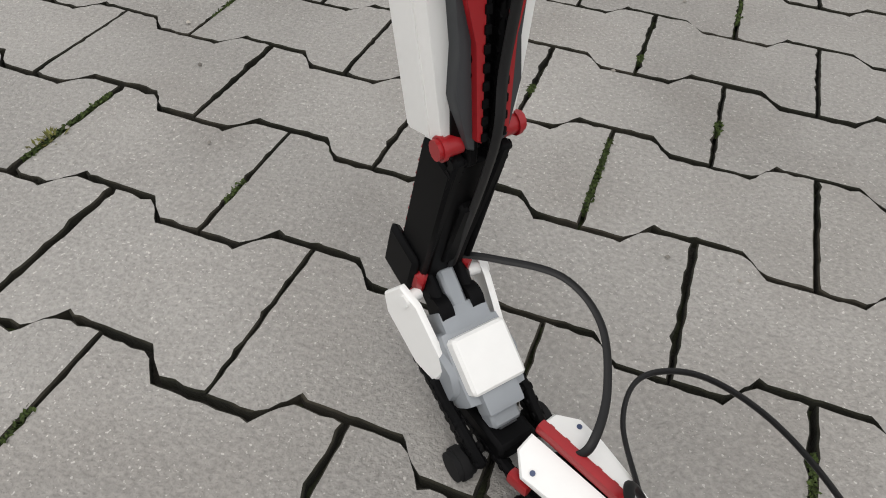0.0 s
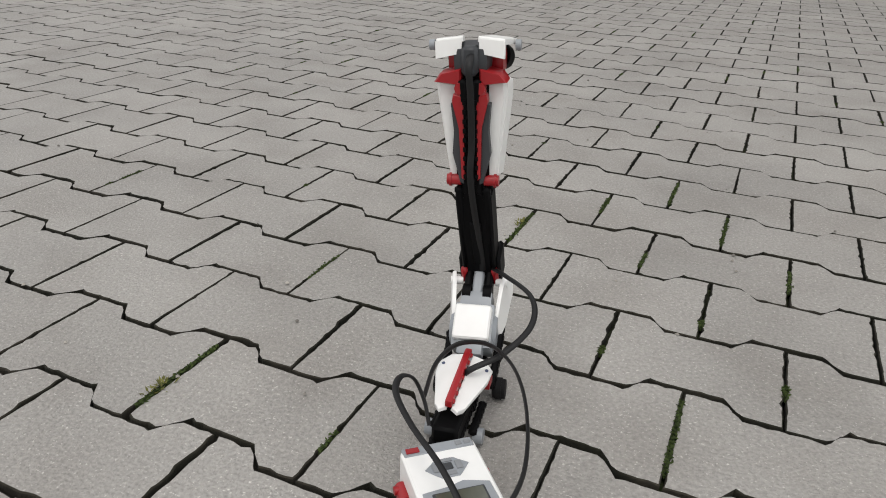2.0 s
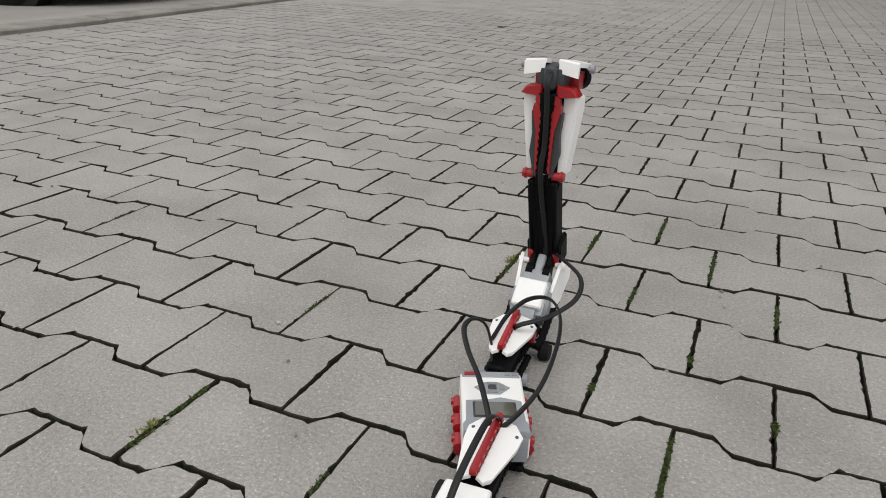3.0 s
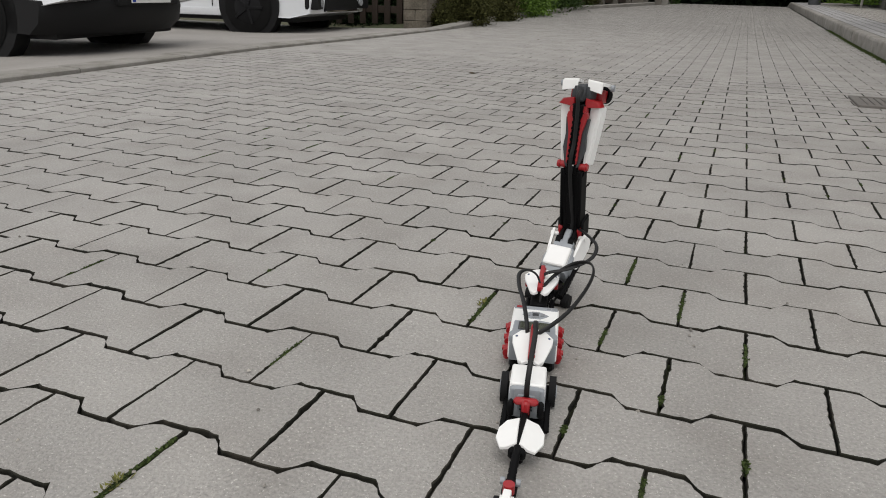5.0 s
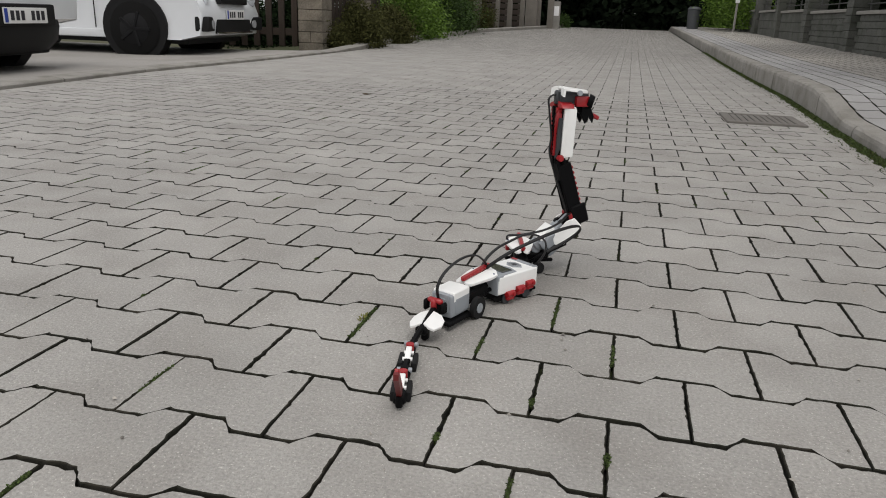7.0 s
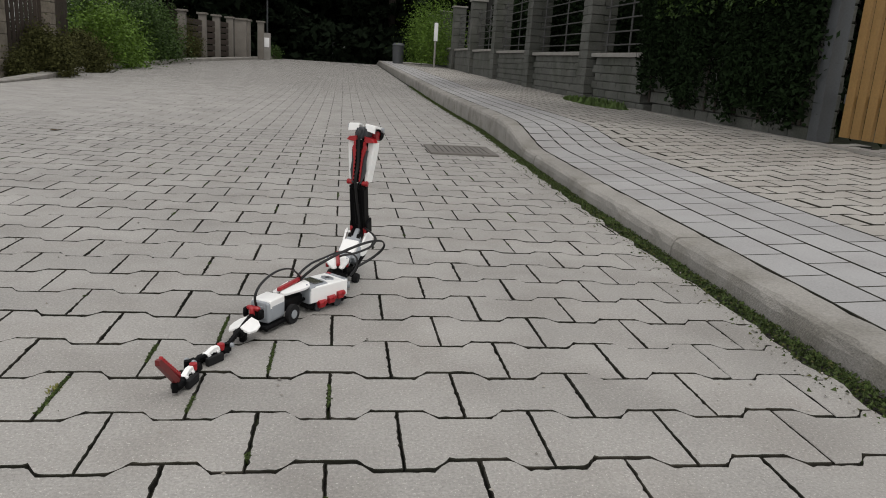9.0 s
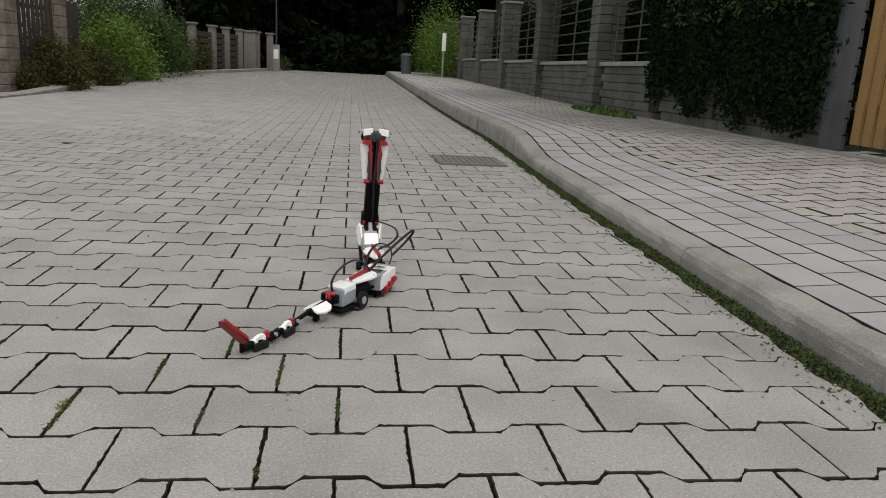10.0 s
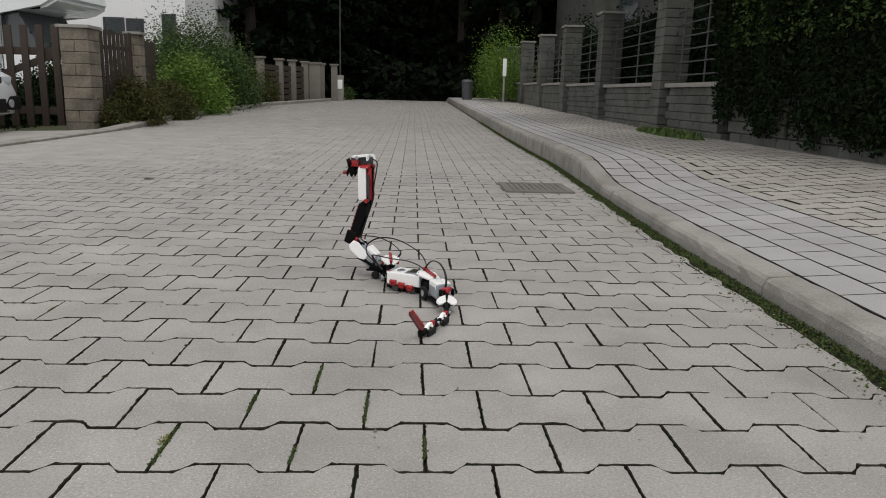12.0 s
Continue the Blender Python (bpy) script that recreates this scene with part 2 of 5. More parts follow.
def left_edge(y):
    return float(np.interp(y, (-3, 3, 5, 8, 10, 12, 14, 16, 19, 21, 24, 28), (-2.3, -2.68, -2.84, -2.8, -2.78, -2.98, -3.0, -2.88, -2.85, -2.5, -2.0, -1.4)))


def kerb_x(y):
    """The face of the kerb, which swings away from the street a little."""
    return float(np.interp(y, (-3, 1, 2.8, 4, 6, 12, 30), (1.93, 1.975, 2.02, 2.07, 2.17, 2.21, 2.24)))


def ground_z(x, y):
    """The height of the land: level under the street, lower towards the parking bays."""
    z = -0.03 + fall(y)
    edge = left_edge(min(y, 24))
    if x < edge - 0.25:
        d = edge - 0.25 - x
        z -= 0.03 * min(d, 1.5)
    if x > 4.3:
        z += 0.16
    return z


def build_ground():
    xs = [-400, -120, -40, -16, -9] + [-7 + 0.25 * i for i in range(19)] + [-1.2, 0, 1, 2.1, 4.1, 4.5, 6, 12, 40, 120, 400]
    ys = [-400, -100, -30, -8] + [-2 + 1.0 * i for i in range(0, 38)] + [40, 48, 60, 90, 150, 260, 500]
    verts = [(x, y, ground_z(x, min(y, 60)) - (0.08 if y < 10.6 and x < left_edge(y) + 0.1 else 0.01)) for y in ys for x in xs]
    n = len(xs)
    faces = [(j * n + i, j * n + i + 1, (j + 1) * n + i + 1, (j + 1) * n + i) for j in range(len(ys) - 1) for i in range(n - 1)]
    tagged(data_part("ground", verts, faces, M["earth"]), "dark earth and grass around the street", "ground", kind="structure")


build_ground()


def bed(name, x0, x1, y0, y1, z, material, label):
    """A sheet of soil under the paving."""
    ys = [y0 + (y1 - y0) * i / 40 for i in range(41)]
    verts = [(x, y, z + fall(y)) for y in ys for x in (left_edge(y) - 0.12 if x0 is None else x0, x1)]
    faces = [(2 * i, 2 * i + 1, 2 * i + 3, 2 * i + 2) for i in range(40)]
    return tagged(data_part(name, verts, faces, material), label, "ground", kind="structure")


W, H, A = 0.2132, 0.148, 0.0245          # bone-shaped paver: pitch along and across the rows, offset of the edge
JOINT, SEAM = 0.0012, 0.0020         # half the joint between the ends, and between the rows


def paver_outline(g=JOINT, seam=SEAM):
    """The outline of one paver about its middle: wide ends, narrow waist."""
    x, f, r = W / 2 - g, 0.039, 0.023
    hi, lo = H / 2 + A / 2 - seam, H / 2 - A / 2 - seam
    top = [(x, hi), (x - f, hi), (x - f - r * 0.35, hi - A * 0.22), (x - f - r, lo), (-x + f + r, lo), (-x + f + r * 0.35, hi - A * 0.22), (-x + f, hi), (-x, hi)]
    bottom = [(-px, -py) for px, py in top]
    return top + bottom


def half_outline(sign):
    """A paver cut at its waist, for the ends of every other row; sign tells which half stays."""
    x, f, r = W / 2 - JOINT, 0.039, 0.023
    hi, lo = H / 2 + A / 2 - SEAM, H / 2 - A / 2 - SEAM
    pts = [(x, hi), (x - f, hi), (x - f - r, lo), (0.012, lo), (0.012, -lo), (x - f - r, -lo), (x - f, -hi), (x, -hi)]
    return pts if sign > 0 else [(-px, py) for px, py in pts][::-1]


def paver_mesh(name, outline, material, depth=0.02, chamfer=0.0013, grimy=False):
    """A stone from its outline; grimy stones have dirt in their rounded edges as well."""
    verts, n = [], len(outline)
    for z, k in ((-depth, 0.0), (-chamfer, 0.0), (0.0, chamfer)):
        for x, y in outline:
            verts.append((x - math.copysign(k, x), y - math.copysign(k, y), z))
    faces = [tuple(range(2 * n, 3 * n))]
    for r in (0, 1):
        faces += [(r * n + i, r * n + (i + 1) % n, (r + 1) * n + (i + 1) % n, (r + 1) * n + i) for i in range(n)]
    me = bpy.data.meshes.new(name)
    me.from_pydata(verts, [], faces)
    me.materials.append(material)
    me.materials.append(M["edge"])
    for p in me.polygons:
        p.material_index = 0 if p.index == 0 or (p.index > n and not grimy) else 1
    return me


rng = random.Random(7)


def paver_place(col, row):
    """Where a paver of the street lies: a little askew, a little high or low, better laid further up the street."""
    x, y = (col + 0.5 + (0.5 if row % 2 else 0.0)) * W, (row + 0.5) * H
    q = max(0.1, min(1.0, 1.0 - (y - 2.5) / 5))
    return Matrix.Translation((x + rng.uniform(-0.0008, 0.0008), y + rng.uniform(-0.001, 0.001), fall(y) + q * rng.uniform(-0.0008, 0.0006))) @ \
        Euler((q * rng.uniform(-0.003, 0.003), q * rng.uniform(-0.003, 0.003), rng.uniform(-0.012, 0.012))).to_matrix().to_4x4()


def worn(outline, seed, fine=False):
    """The same outline with knocked and uneven edges."""
    r = random.Random(seed)
    out, n = [], len(outline)
    pocket = {2: 0.4, 3: 0.9, 11: 0.9, 10: 0.4, r.randrange(n): 1.0, r.randrange(n): 1.0, r.randrange(n): 0.7}
    for i, (x, y) in enumerate(outline):
        k = r.uniform(0.0, 0.0015) + pocket.get(i, 0.0) * r.uniform(0.0012, 0.004)
        out.append((x - math.copysign(k * 0.35, x), y - math.copysign(k, y)))
        x1, y1 = outline[(i + 1) % n]
        d = math.hypot(x1 - x, y1 - y)
        steps = max(1, round(d / 0.009)) if fine else 5 if d > 0.09 else 2 if d > 0.03 else 1
        for q in range(1, steps):
            f = (q + r.uniform(-0.25, 0.25)) / steps
            k = abs(r.gauss(0, 0.0010)) + (r.uniform(0.001, 0.0028) if r.random() < 0.12 else 0.0) - 0.0005
            end = abs(x1 - x) < 0.01
            out.append((x + (x1 - x) * f - math.copysign(k if end else 0, x), y + (y1 - y) * f - math.copysign(0 if end else k, y)))
    return out


def joined(name, mes, places, material, parent):
    """Many pieces as one mesh."""
    mes = mes if isinstance(mes, list) else [mes]
    me = mes[0]
    bases = [np.array([v.co for v in q.vertices]) for q in mes]
    polys = [tuple(p.vertices) for p in me.polygons]
    verts, faces = [], []
    for q, m in enumerate(places):
        base = bases[(q * 7 + q // 5) % len(bases)]
        k = len(verts)
        rot, loc = np.array(m.to_3x3()), np.array(m.translation)
        verts += (base @ rot.T + loc).tolist()
        faces += [tuple(i + k for i in p) for p in polys]
    ob = data_part(name, verts, faces, material, parent)
    ob.data.materials.append(M["edge"])
    flags = [p.material_index for p in me.polygons] * len(places)
    ob.data.polygons.foreach_set("material_index", flags)
    return tagged(ob, kind="stuff")


def build_road():
    road = bed("road", None, 2.35, -3.0, 34.0, -0.013, M["soil"], "street paved with bone-shaped grey concrete stones, mossy dark joints")
    me = [paver_mesh("paver", worn(paver_outline(), 40 + k, True), M["paver"], grimy=True) for k in range(9)]
    near, far, cut = [], [], []
    for row in range(-19, 226):
        for col in range(-18, 12):
            m = paver_place(col, row)
            x, y = m.translation.x, m.translation.y
            if x < left_edge(y) - 0.09 or x > kerb_x(y) + 0.04:
                continue
            if x + W / 2 > kerb_x(y) - 0.06 or x - W / 2 < left_edge(y):
                cut.append(m)
                continue
            (near if -0.4 < x < 1.9 and -0.25 < y < 3.1 else far).append(m)
    for m in near:
        ob = new("paver", rng.choice(me))
        ob.parent, ob.matrix_basis = road, m
    tight = [paver_mesh("paver", worn(paver_outline(0.0016, 0.0018), 60 + k), M["paver"]) for k in range(5)]
    grimy = [paver_mesh("paver", worn(paver_outline(0.0013, 0.0017), 80 + k), M["paver"], grimy=True) for k in range(5)]
    joined("middle_pavers", grimy, [m for m in far if m.translation.y < 5.2], M["paver"], road)
    joined("far_pavers", tight, [m for m in far if m.translation.y >= 5.2], M["paver"], road)
    trimmed = joined("cut_pavers", tight, cut, M["paver"], road)
    for v in trimmed.data.vertices:
        y = v.co.y
        v.co.x = max(left_edge(y) + 0.002, min(kerb_x(y) - 0.07 + 0.014 * math.sin(9.0 * y) * math.sin(31.0 * y), v.co.x))
    return road


def build_joint_moss():
    """Green moss in some of the joints between the stones' ends."""
    r = random.Random(77)
    picks = [(0.30, 1, 1.0), (0.50, 5, 1.0), (0.80, 2, 1.0), (0.70, 7, 0.95), (0.80, 6, 0.95), (0.30, 3, 0.6), (0.70, 3, 0.8), (0.80, 4, 0.5), (0.6, 6, 0.6), (0.4, 8, 0.7)]
    for _ in range(70):
        row = r.randrange(-3, 26)
        picks.append(((r.randrange(-4, 8) + (0.5 if row % 2 else 0.0)) * 0.2, row, r.uniform(0.1, 0.5)))
    verts, faces = [], []
    for x, row, much in picks:
        a, b = sorted((r.random(), r.random()))
        for _ in range(int(800 * much)):
            c = Vector((x * W / 0.2 + r.gauss(0, 0.0017), (row + 0.06 + 0.88 * (a + (b - a) * r.random() if much < 0.9 else r.random())) * H, -0.005 + r.random() * 0.0065))
            u = Vector((r.gauss(0, 1), r.gauss(0, 1), abs(r.gauss(0, 1)))).normalized() * 0.0026
            v = u.cross(Vector((r.gauss(0, 1), r.gauss(0, 1), r.gauss(0, 1)))).normalized() * 0.0016
            k = len(verts)
            verts += [tuple(c - u), tuple(c + v), tuple(c + u), tuple(c - v)]
            faces.append((k, k + 1, k + 2, k + 3))
    tagged(data_part("joint_moss", verts, faces, M["moss"]), "green moss growing in the paving joints", "moss", kind="stuff")


build_joint_moss()


def build_weeds():
    """Two little yellow-green weeds that grow out of the joints."""
    r = random.Random(78)
    for x, y in ((1.485 * W, 1.3 * H), (2.475 * W, 5.63 * H)):
        verts, faces = [], []
        for _ in range(60):
            a, l = r.uniform(0, 6.283), r.uniform(0.004, 0.011)
            b = Vector((r.gauss(0, 0.003), r.gauss(0, 0.010), -0.002))
            tip = b + Vector((math.cos(a) * l, math.sin(a) * l, r.uniform(0.001, 0.008)))
            side = Vector((-math.sin(a), math.cos(a), 0)) * 0.0016
            q = len(verts)
            verts += [tuple(b), tuple((b + tip) / 2 + side), tuple(tip), tuple((b + tip) / 2 - side)]
            faces.append((q, q + 1, q + 2, q + 3))
        ob = data_part("weed", verts, faces, M["weed"])
        ob.location = (x, y, 0)
        tagged(ob, "small yellow-green weed growing from a paving joint", "weed", "joint weeds")


build_weeds()


def build_dead_leaf():
    """A curled dry leaf lying on the stones."""
    verts = [(-0.055, 0, 0.012), (-0.02, 0.022, 0.016), (0.02, 0.02, 0.006), (0.06, 0.004, 0.014), (0.02, -0.02, 0.014), (-0.02, -0.018, 0.004), (0.0, 0.0, 0.003)]
    faces = [(0, 6, 1), (1, 6, 2), (2, 6, 3), (3, 6, 4), (4, 6, 5), (5, 6, 0)]
    for x, y, a, s in ((-0.72, 4.36, 0.4, 0.65), (-1.28, 8.2, 1.6, 0.7), (-2.02, 11.6, 2.4, 0.8)):
        ob = data_part("dead_leaf", [(px * s, py * s, pz * s) for px, py, pz in verts], faces, M["litter"])
        ob.location, ob.rotation_euler = (x, y, 0.0), (0, 0, a)
        sol = ob.modifiers.new("thick", "SOLIDIFY")
        sol.thickness = 0.0012
        tagged(ob, "curled dry brown leaf lying on the paving", "leaf", "dead leaves")


build_dead_leaf()


def build_pebbles():
    """Grit and small pebbles scattered over the stones, thicker towards the gutter."""
    r = random.Random(91)
    verts, faces = [], []
    for k in range(420):
        x = r.uniform(-1.2, 1.9) if k % 3 else 1.94 - abs(r.gauss(0, 0.22))
        y, s = r.uniform(0.1, 5.0), r.uniform(0.0012, 0.0035)
        q = len(verts)
        for dx, dy, dz in ((1, 0, 0), (0, 1, 0), (-1, 0, 0), (0, -1, 0), (0, 0, 0.9), (0, 0, -0.5)):
            verts.append((x + s * dx * r.uniform(0.7, 1.3), y + s * dy * r.uniform(0.7, 1.3), s * 0.5 + s * dz))
        for i in range(4):
            j = (i + 1) % 4
            faces += [(q + i, q + j, q + 4), (q + j, q + i, q + 5)]
    tagged(data_part("pebbles", verts, faces, M["grit"]), "pale grit and small pebbles scattered on the paving", "gravel", kind="stuff")


build_pebbles()


# ---- kerbs ----
def kerb_top(y):
    """The kerb is lowered at the driveway and rises beyond it."""
    k = max(0.0, min(1.0, (y - 3.95) / 1.15))
    return 0.056 + 0.094 * k * k * (3 - 2 * k)


def build_kerb():
    run = thing("kerb", "worn grey concrete kerb, lowered at the driveway", "kerb", kind="structure")
    y, i = -2.2, 0
    while y < 30:
        bm, n = bmesh.new(), 14
        y1 = y + 0.992
        rings = []
        for k in range(n + 1):
            yy = y + (y1 - y) * k / n
            t, f = kerb_top(yy), fall(yy)
            sec = [(0.0, -0.05), (0.004, t - 0.03), (0.010, t - 0.010), (0.022, t), (0.108, t + 0.005), (0.114, t - 0.002), (0.114, -0.05)]
            wob = rng.uniform(-0.002, 0.002)
            rings.append([bm.verts.new((kerb_x(yy) + sx + wob + rng.uniform(-0.0022, 0.0022), yy, sz + f + rng.uniform(-0.0022, 0.0016))) for sx, sz in sec])
        for a, b in zip(rings, rings[1:]):
            for j in range(len(a) - 1):
                bm.faces.new((a[j], a[j + 1], b[j + 1], b[j]))
        bm.faces.new(rings[0])
        bm.faces.new(rings[-1][::-1])
        part("kerb_stone", bm, M["kerb"], run, smooth=False)
        y, i = y + 1.0, i + 1
    return run


build_kerb()


def build_left_kerb():
    run = thing("edging", "flush pale concrete edging stones along the parking bays", "kerb", kind="structure")
    y = -2.0
    while y < 27.5:
        bm = bmesh.new()
        rings = []
        for yy in (y, y + 0.5, y + 0.99):
            x = left_edge(yy)
            up = 0.028 + 0.05 * max(0, min(1, (yy - 9.0) / 1.5))
            sec = [(0.0, -0.05), (0.004, up - 0.008), (-0.008, up), (-0.172, up + 0.004), (-0.18, -0.05)]
            rings.append([bm.verts.new((x + a, yy, b + fall(yy))) for a, b in sec])
        for a, b in zip(rings, rings[1:]):
            for j in range(4):
                bm.faces.new((a[j], a[j + 1], b[j + 1], b[j]))
        bm.faces.new(rings[0])
        bm.faces.new(rings[-1][::-1])
        part("edging_stone", bm, M["kerb"], run, smooth=False)
        y += 1.0


build_left_kerb()


def build_lot():
    """The sloping concrete of the parking bays."""
    xs = [-14, -10, -7, -6.4, -5.8, -5.2, -4.7, -4.2, -3.7, -3.4, -2.45]
    ys = [-2 + 0.66 * i for i in range(18)]
    verts = []
    for y in ys:
        for x in xs:
            xx = left_edge(y) - 0.17 if x == -2.45 else x
            verts.append((xx, y, (0.024 + fall(y) if x == -2.45 else ground_z(xx, y) + 0.03)))
    n = len(xs)
    faces = [(j * n + i, j * n + i + 1, (j + 1) * n + i + 1, (j + 1) * n + i) for j in range(len(ys) - 1) for i in range(n - 1)]
    tagged(data_part("parking_lot", verts, faces, M["lot"]), "stained pale concrete parking bay sloping off the street", "pavement", kind="structure")


build_lot()


def strip_leaves(name, label, n, spot, size, material, category="grass", seed=3, upright=0.6):
    """A scatter of blades or leaves as one object."""
    r = random.Random(seed)
    verts, faces = [], []
    for _ in range(n):
        x, y, z = spot(r)
        a, s, lean = r.uniform(0, 6.283), size * r.uniform(0.5, 1.4), r.uniform(-1, 1)
        dx, dy = math.cos(a) * s * 0.35, math.sin(a) * s * 0.35
        ux, uy, uz = -math.sin(a) * s * lean * (1 - upright), math.cos(a) * s * lean * (1 - upright), s * r.uniform(0.3, 1.0) * upright
        k = len(verts)
        verts += [(x - dx, y - dy, z), (x + dx, y + dy, z), (x + ux + dx * 0.3, y + uy + dy * 0.3, z + uz)]
        faces.append((k, k + 1, k + 2))
    return tagged(data_part(name, verts, faces, material), label, category, kind="stuff")


def gutter_spot(r):
    y = -0.5 + 14 * r.random() ** 1.4
    x = kerb_x(y) - abs(r.gauss(0, 0.042)) - 0.002
    return x, y, fall(y) - 0.012 + 0.012 * r.random()


strip_leaves("gutter_moss", "green moss and grit along the foot of the kerb", 34000, gutter_spot, 0.013, M["moss"], "moss")


def litter_spot(r):
    y = -0.5 + 12 * r.random()
    return kerb_x(y) - 0.01 - abs(r.gauss(0, 0.05)), y, fall(y) + 0.001


strip_leaves("gutter_litter", "dry brown leaf bits and grit in the gutter", 3500, litter_spot, 0.011, M["leaf_brown"], "leaf litter", 5, 0.3)


def tuft_spot(r):
    a, d = r.uniform(0, 6.283), r.random()
    return 3.86 + 0.17 * d * math.cos(a), 8.1 + 1.0 * d * math.sin(a), 0.168


strip_leaves("grass_tuft", "tufts of green grass at the foot of the garden wall", 1600, tuft_spot, 0.09, M["grass"], "grass", 8, 0.8)


def build_manhole():
    """A square iron gully grate in the street."""
    g = thing("gully_grate", "rusty brown cast-iron gully grate set in the paving", "drain cover", (1.71, 4.28, 0.0), rz=0)
    bm = bmesh.new()
    for c, s in (((-0.185, 0, 0.002), (0.05, 0.44, 0.02)), ((0.185, 0, 0.002), (0.05, 0.44, 0.02)),
                 ((0, -0.195, 0.002), (0.32, 0.05, 0.02)), ((0, 0.195, 0.002), (0.32, 0.05, 0.02))):
        add_box(bm, c, s, 0.003)
    part("frame", bm, M["iron"], g)
    box_part("sump", (0, 0, -0.004), (0.32, 0.34, 0.006), M["soil"], g)
    for i in range(9):
        box_part("bar", (-0.14 + 0.035 * i, 0, 0.003), (0.028, 0.345, 0.012), M["iron"], g, 0.003)


build_manhole()

# ---- kerb-side pavement, walls and gate ----
FOOT = 0.17                          # height of the ground at the foot of the garden wall


def pave_z(x, y):
    """The footway climbs from the kerb to the wall."""
    x0 = kerb_x(y) + 0.116
    k = kerb_top(y)
    return k + (FOOT - k) * (x - x0) / (WALL_X - x0) + fall(y) + 0.002


WALL_X = 4.06
PILLARS = [9.07, 12.1, 15.1, 18.05, 21.1, 24.1, 27.0]


def block_mesh(name, s, material, seed):
    """A split-faced block with an uneven face."""
    r = random.Random(seed)
    bm = add_box(bmesh.new(), (0, 0, 0), s, 0.008)
    for v in bm.verts:
        v.co += Vector((r.uniform(-1, 1), r.uniform(-1, 1), r.uniform(-0.4, 0.4))) * 0.004
    return mesh_of(name, bm, material)


BLOCKS = {}


def block(parent, c, s, material, name="block", seed=0):
    key = (tuple(round(v, 3) for v in s), material.name, seed % 3)
    if key not in BLOCKS:
        BLOCKS[key] = block_mesh(name, s, material, seed % 3)
    ob = new(name, BLOCKS[key])
    ob.parent, ob.location = parent, c
    return ob


def pillar(x, y, z, height, label, material, w=0.36, courses=8, group="garden wall pillars", cap=True):
    """A pillar of split-face blocks, two to a course, laid crosswise in turn."""
    p = thing("pillar", label, "pillar", (x, y, z), group)
    h = height / courses
    for i in range(courses):
        for k in (-1, 1):
            at = (k * w * 0.25, 0, h * (i + 0.5)) if i % 2 else (0, k * w * 0.25, h * (i + 0.5))
            size = (w * 0.5 - 0.002, w, h - 0.003) if i % 2 else (w, w * 0.5 - 0.002, h - 0.003)
            block(p, at, size, material, seed=i + k)
    if cap:
        box_part("cap", (0, 0, height + 0.02), (w + 0.06, w + 0.06, 0.04), M["cap"], p, 0.008, "weathered concrete cap")
    return p


def build_wall():
    for i, y in enumerate(PILLARS):
        pillar(WALL_X + 0.1, y, FOOT - 0.03 + fall(y), 1.72, "grey split-face block pillar of the garden wall", M["block"], 0.34, 16 if i < 3 else 9)
    spans = list(zip([7.15] + PILLARS, PILLARS))
    for i, (y0, y1) in enumerate(spans):
        w = thing("wall_panel", "low grey block garden wall with a pale coping", "garden wall", (WALL_X + 0.12, y0, FOOT - 0.03 + fall((y0 + y1) / 2)), "garden wall panels")
        a, b = (0.17 if i else 0.0), y1 - y0 - 0.17
        fine = i < 3
        n = max(2, round((b - a) / (0.22 if fine else 0.4)))
        hh = 0.095 if fine else 0.19
        step = (b - a) / n
        for c in range(6 if fine else 3):
            for k in range(n - (c % 2 if fine else 0)):
                block(w, (0.0, a + step * (k + 0.5 + (0.5 * (c % 2) if fine else 0)), hh * (c + 0.5)), (0.2, step - 0.004, hh - 0.004), M["block"], seed=k + c)
        box_part("coping", (0, (a + b) / 2, 0.595), (0.27, b - a, 0.05), M["cap"], w, 0.01, "pale concrete coping")
        if True:
            f = thing("metal_fence", "thin grey metal fence panel above the garden wall", "fence", (WALL_X + 0.12, y0, FOOT + 0.59 + fall((y0 + y1) / 2)), "metal fences")
            for k in range(6):
                bm = add_cyl(bmesh.new(), (0, a, 0.1 + 0.15 * k), (0, b, 0.1 + 0.15 * k), 0.009, seg=6)
                part("rail", bm, M["wire"], f)
            for k in range(3):
                yy = a + 0.12 + (b - a - 0.24) * k / 2
                bm = add_cyl(bmesh.new(), (0.015, yy, 0.0), (0.015, yy, 0.95), 0.012, seg=6)
                part("upright", bm, M["wire"], f)


build_wall()


def build_gate():
    g = thing("plank_gate", "yellow varnished vertical plank gate in a grey steel frame", "gate", (4.16, 4.14, 0.17))
    for i in range(9):
        y = -0.04 - 0.108 * i
        box_part("plank", (0, y - 0.05, 0.95), (0.022, 0.078, 1.78), M["slat"], g, 0.004)
    for z in (0.3, 1.5):
        box_part("rail", (0.035, -0.55, z), (0.04, 1.1, 0.06), M["steel"], g, 0.004)
    p = thing("gate_post", "grey painted square steel gate post", "post", (4.12, 4.25, 0.18))
    box_part("post", (0, 0, 1.0), (0.1, 0.1, 2.0), M["steel"], p, 0.006)
    box_part("hinge", (0.0, -0.07, 1.5), (0.03, 0.05, 0.08), M["steel"], p, 0.004)


build_gate()


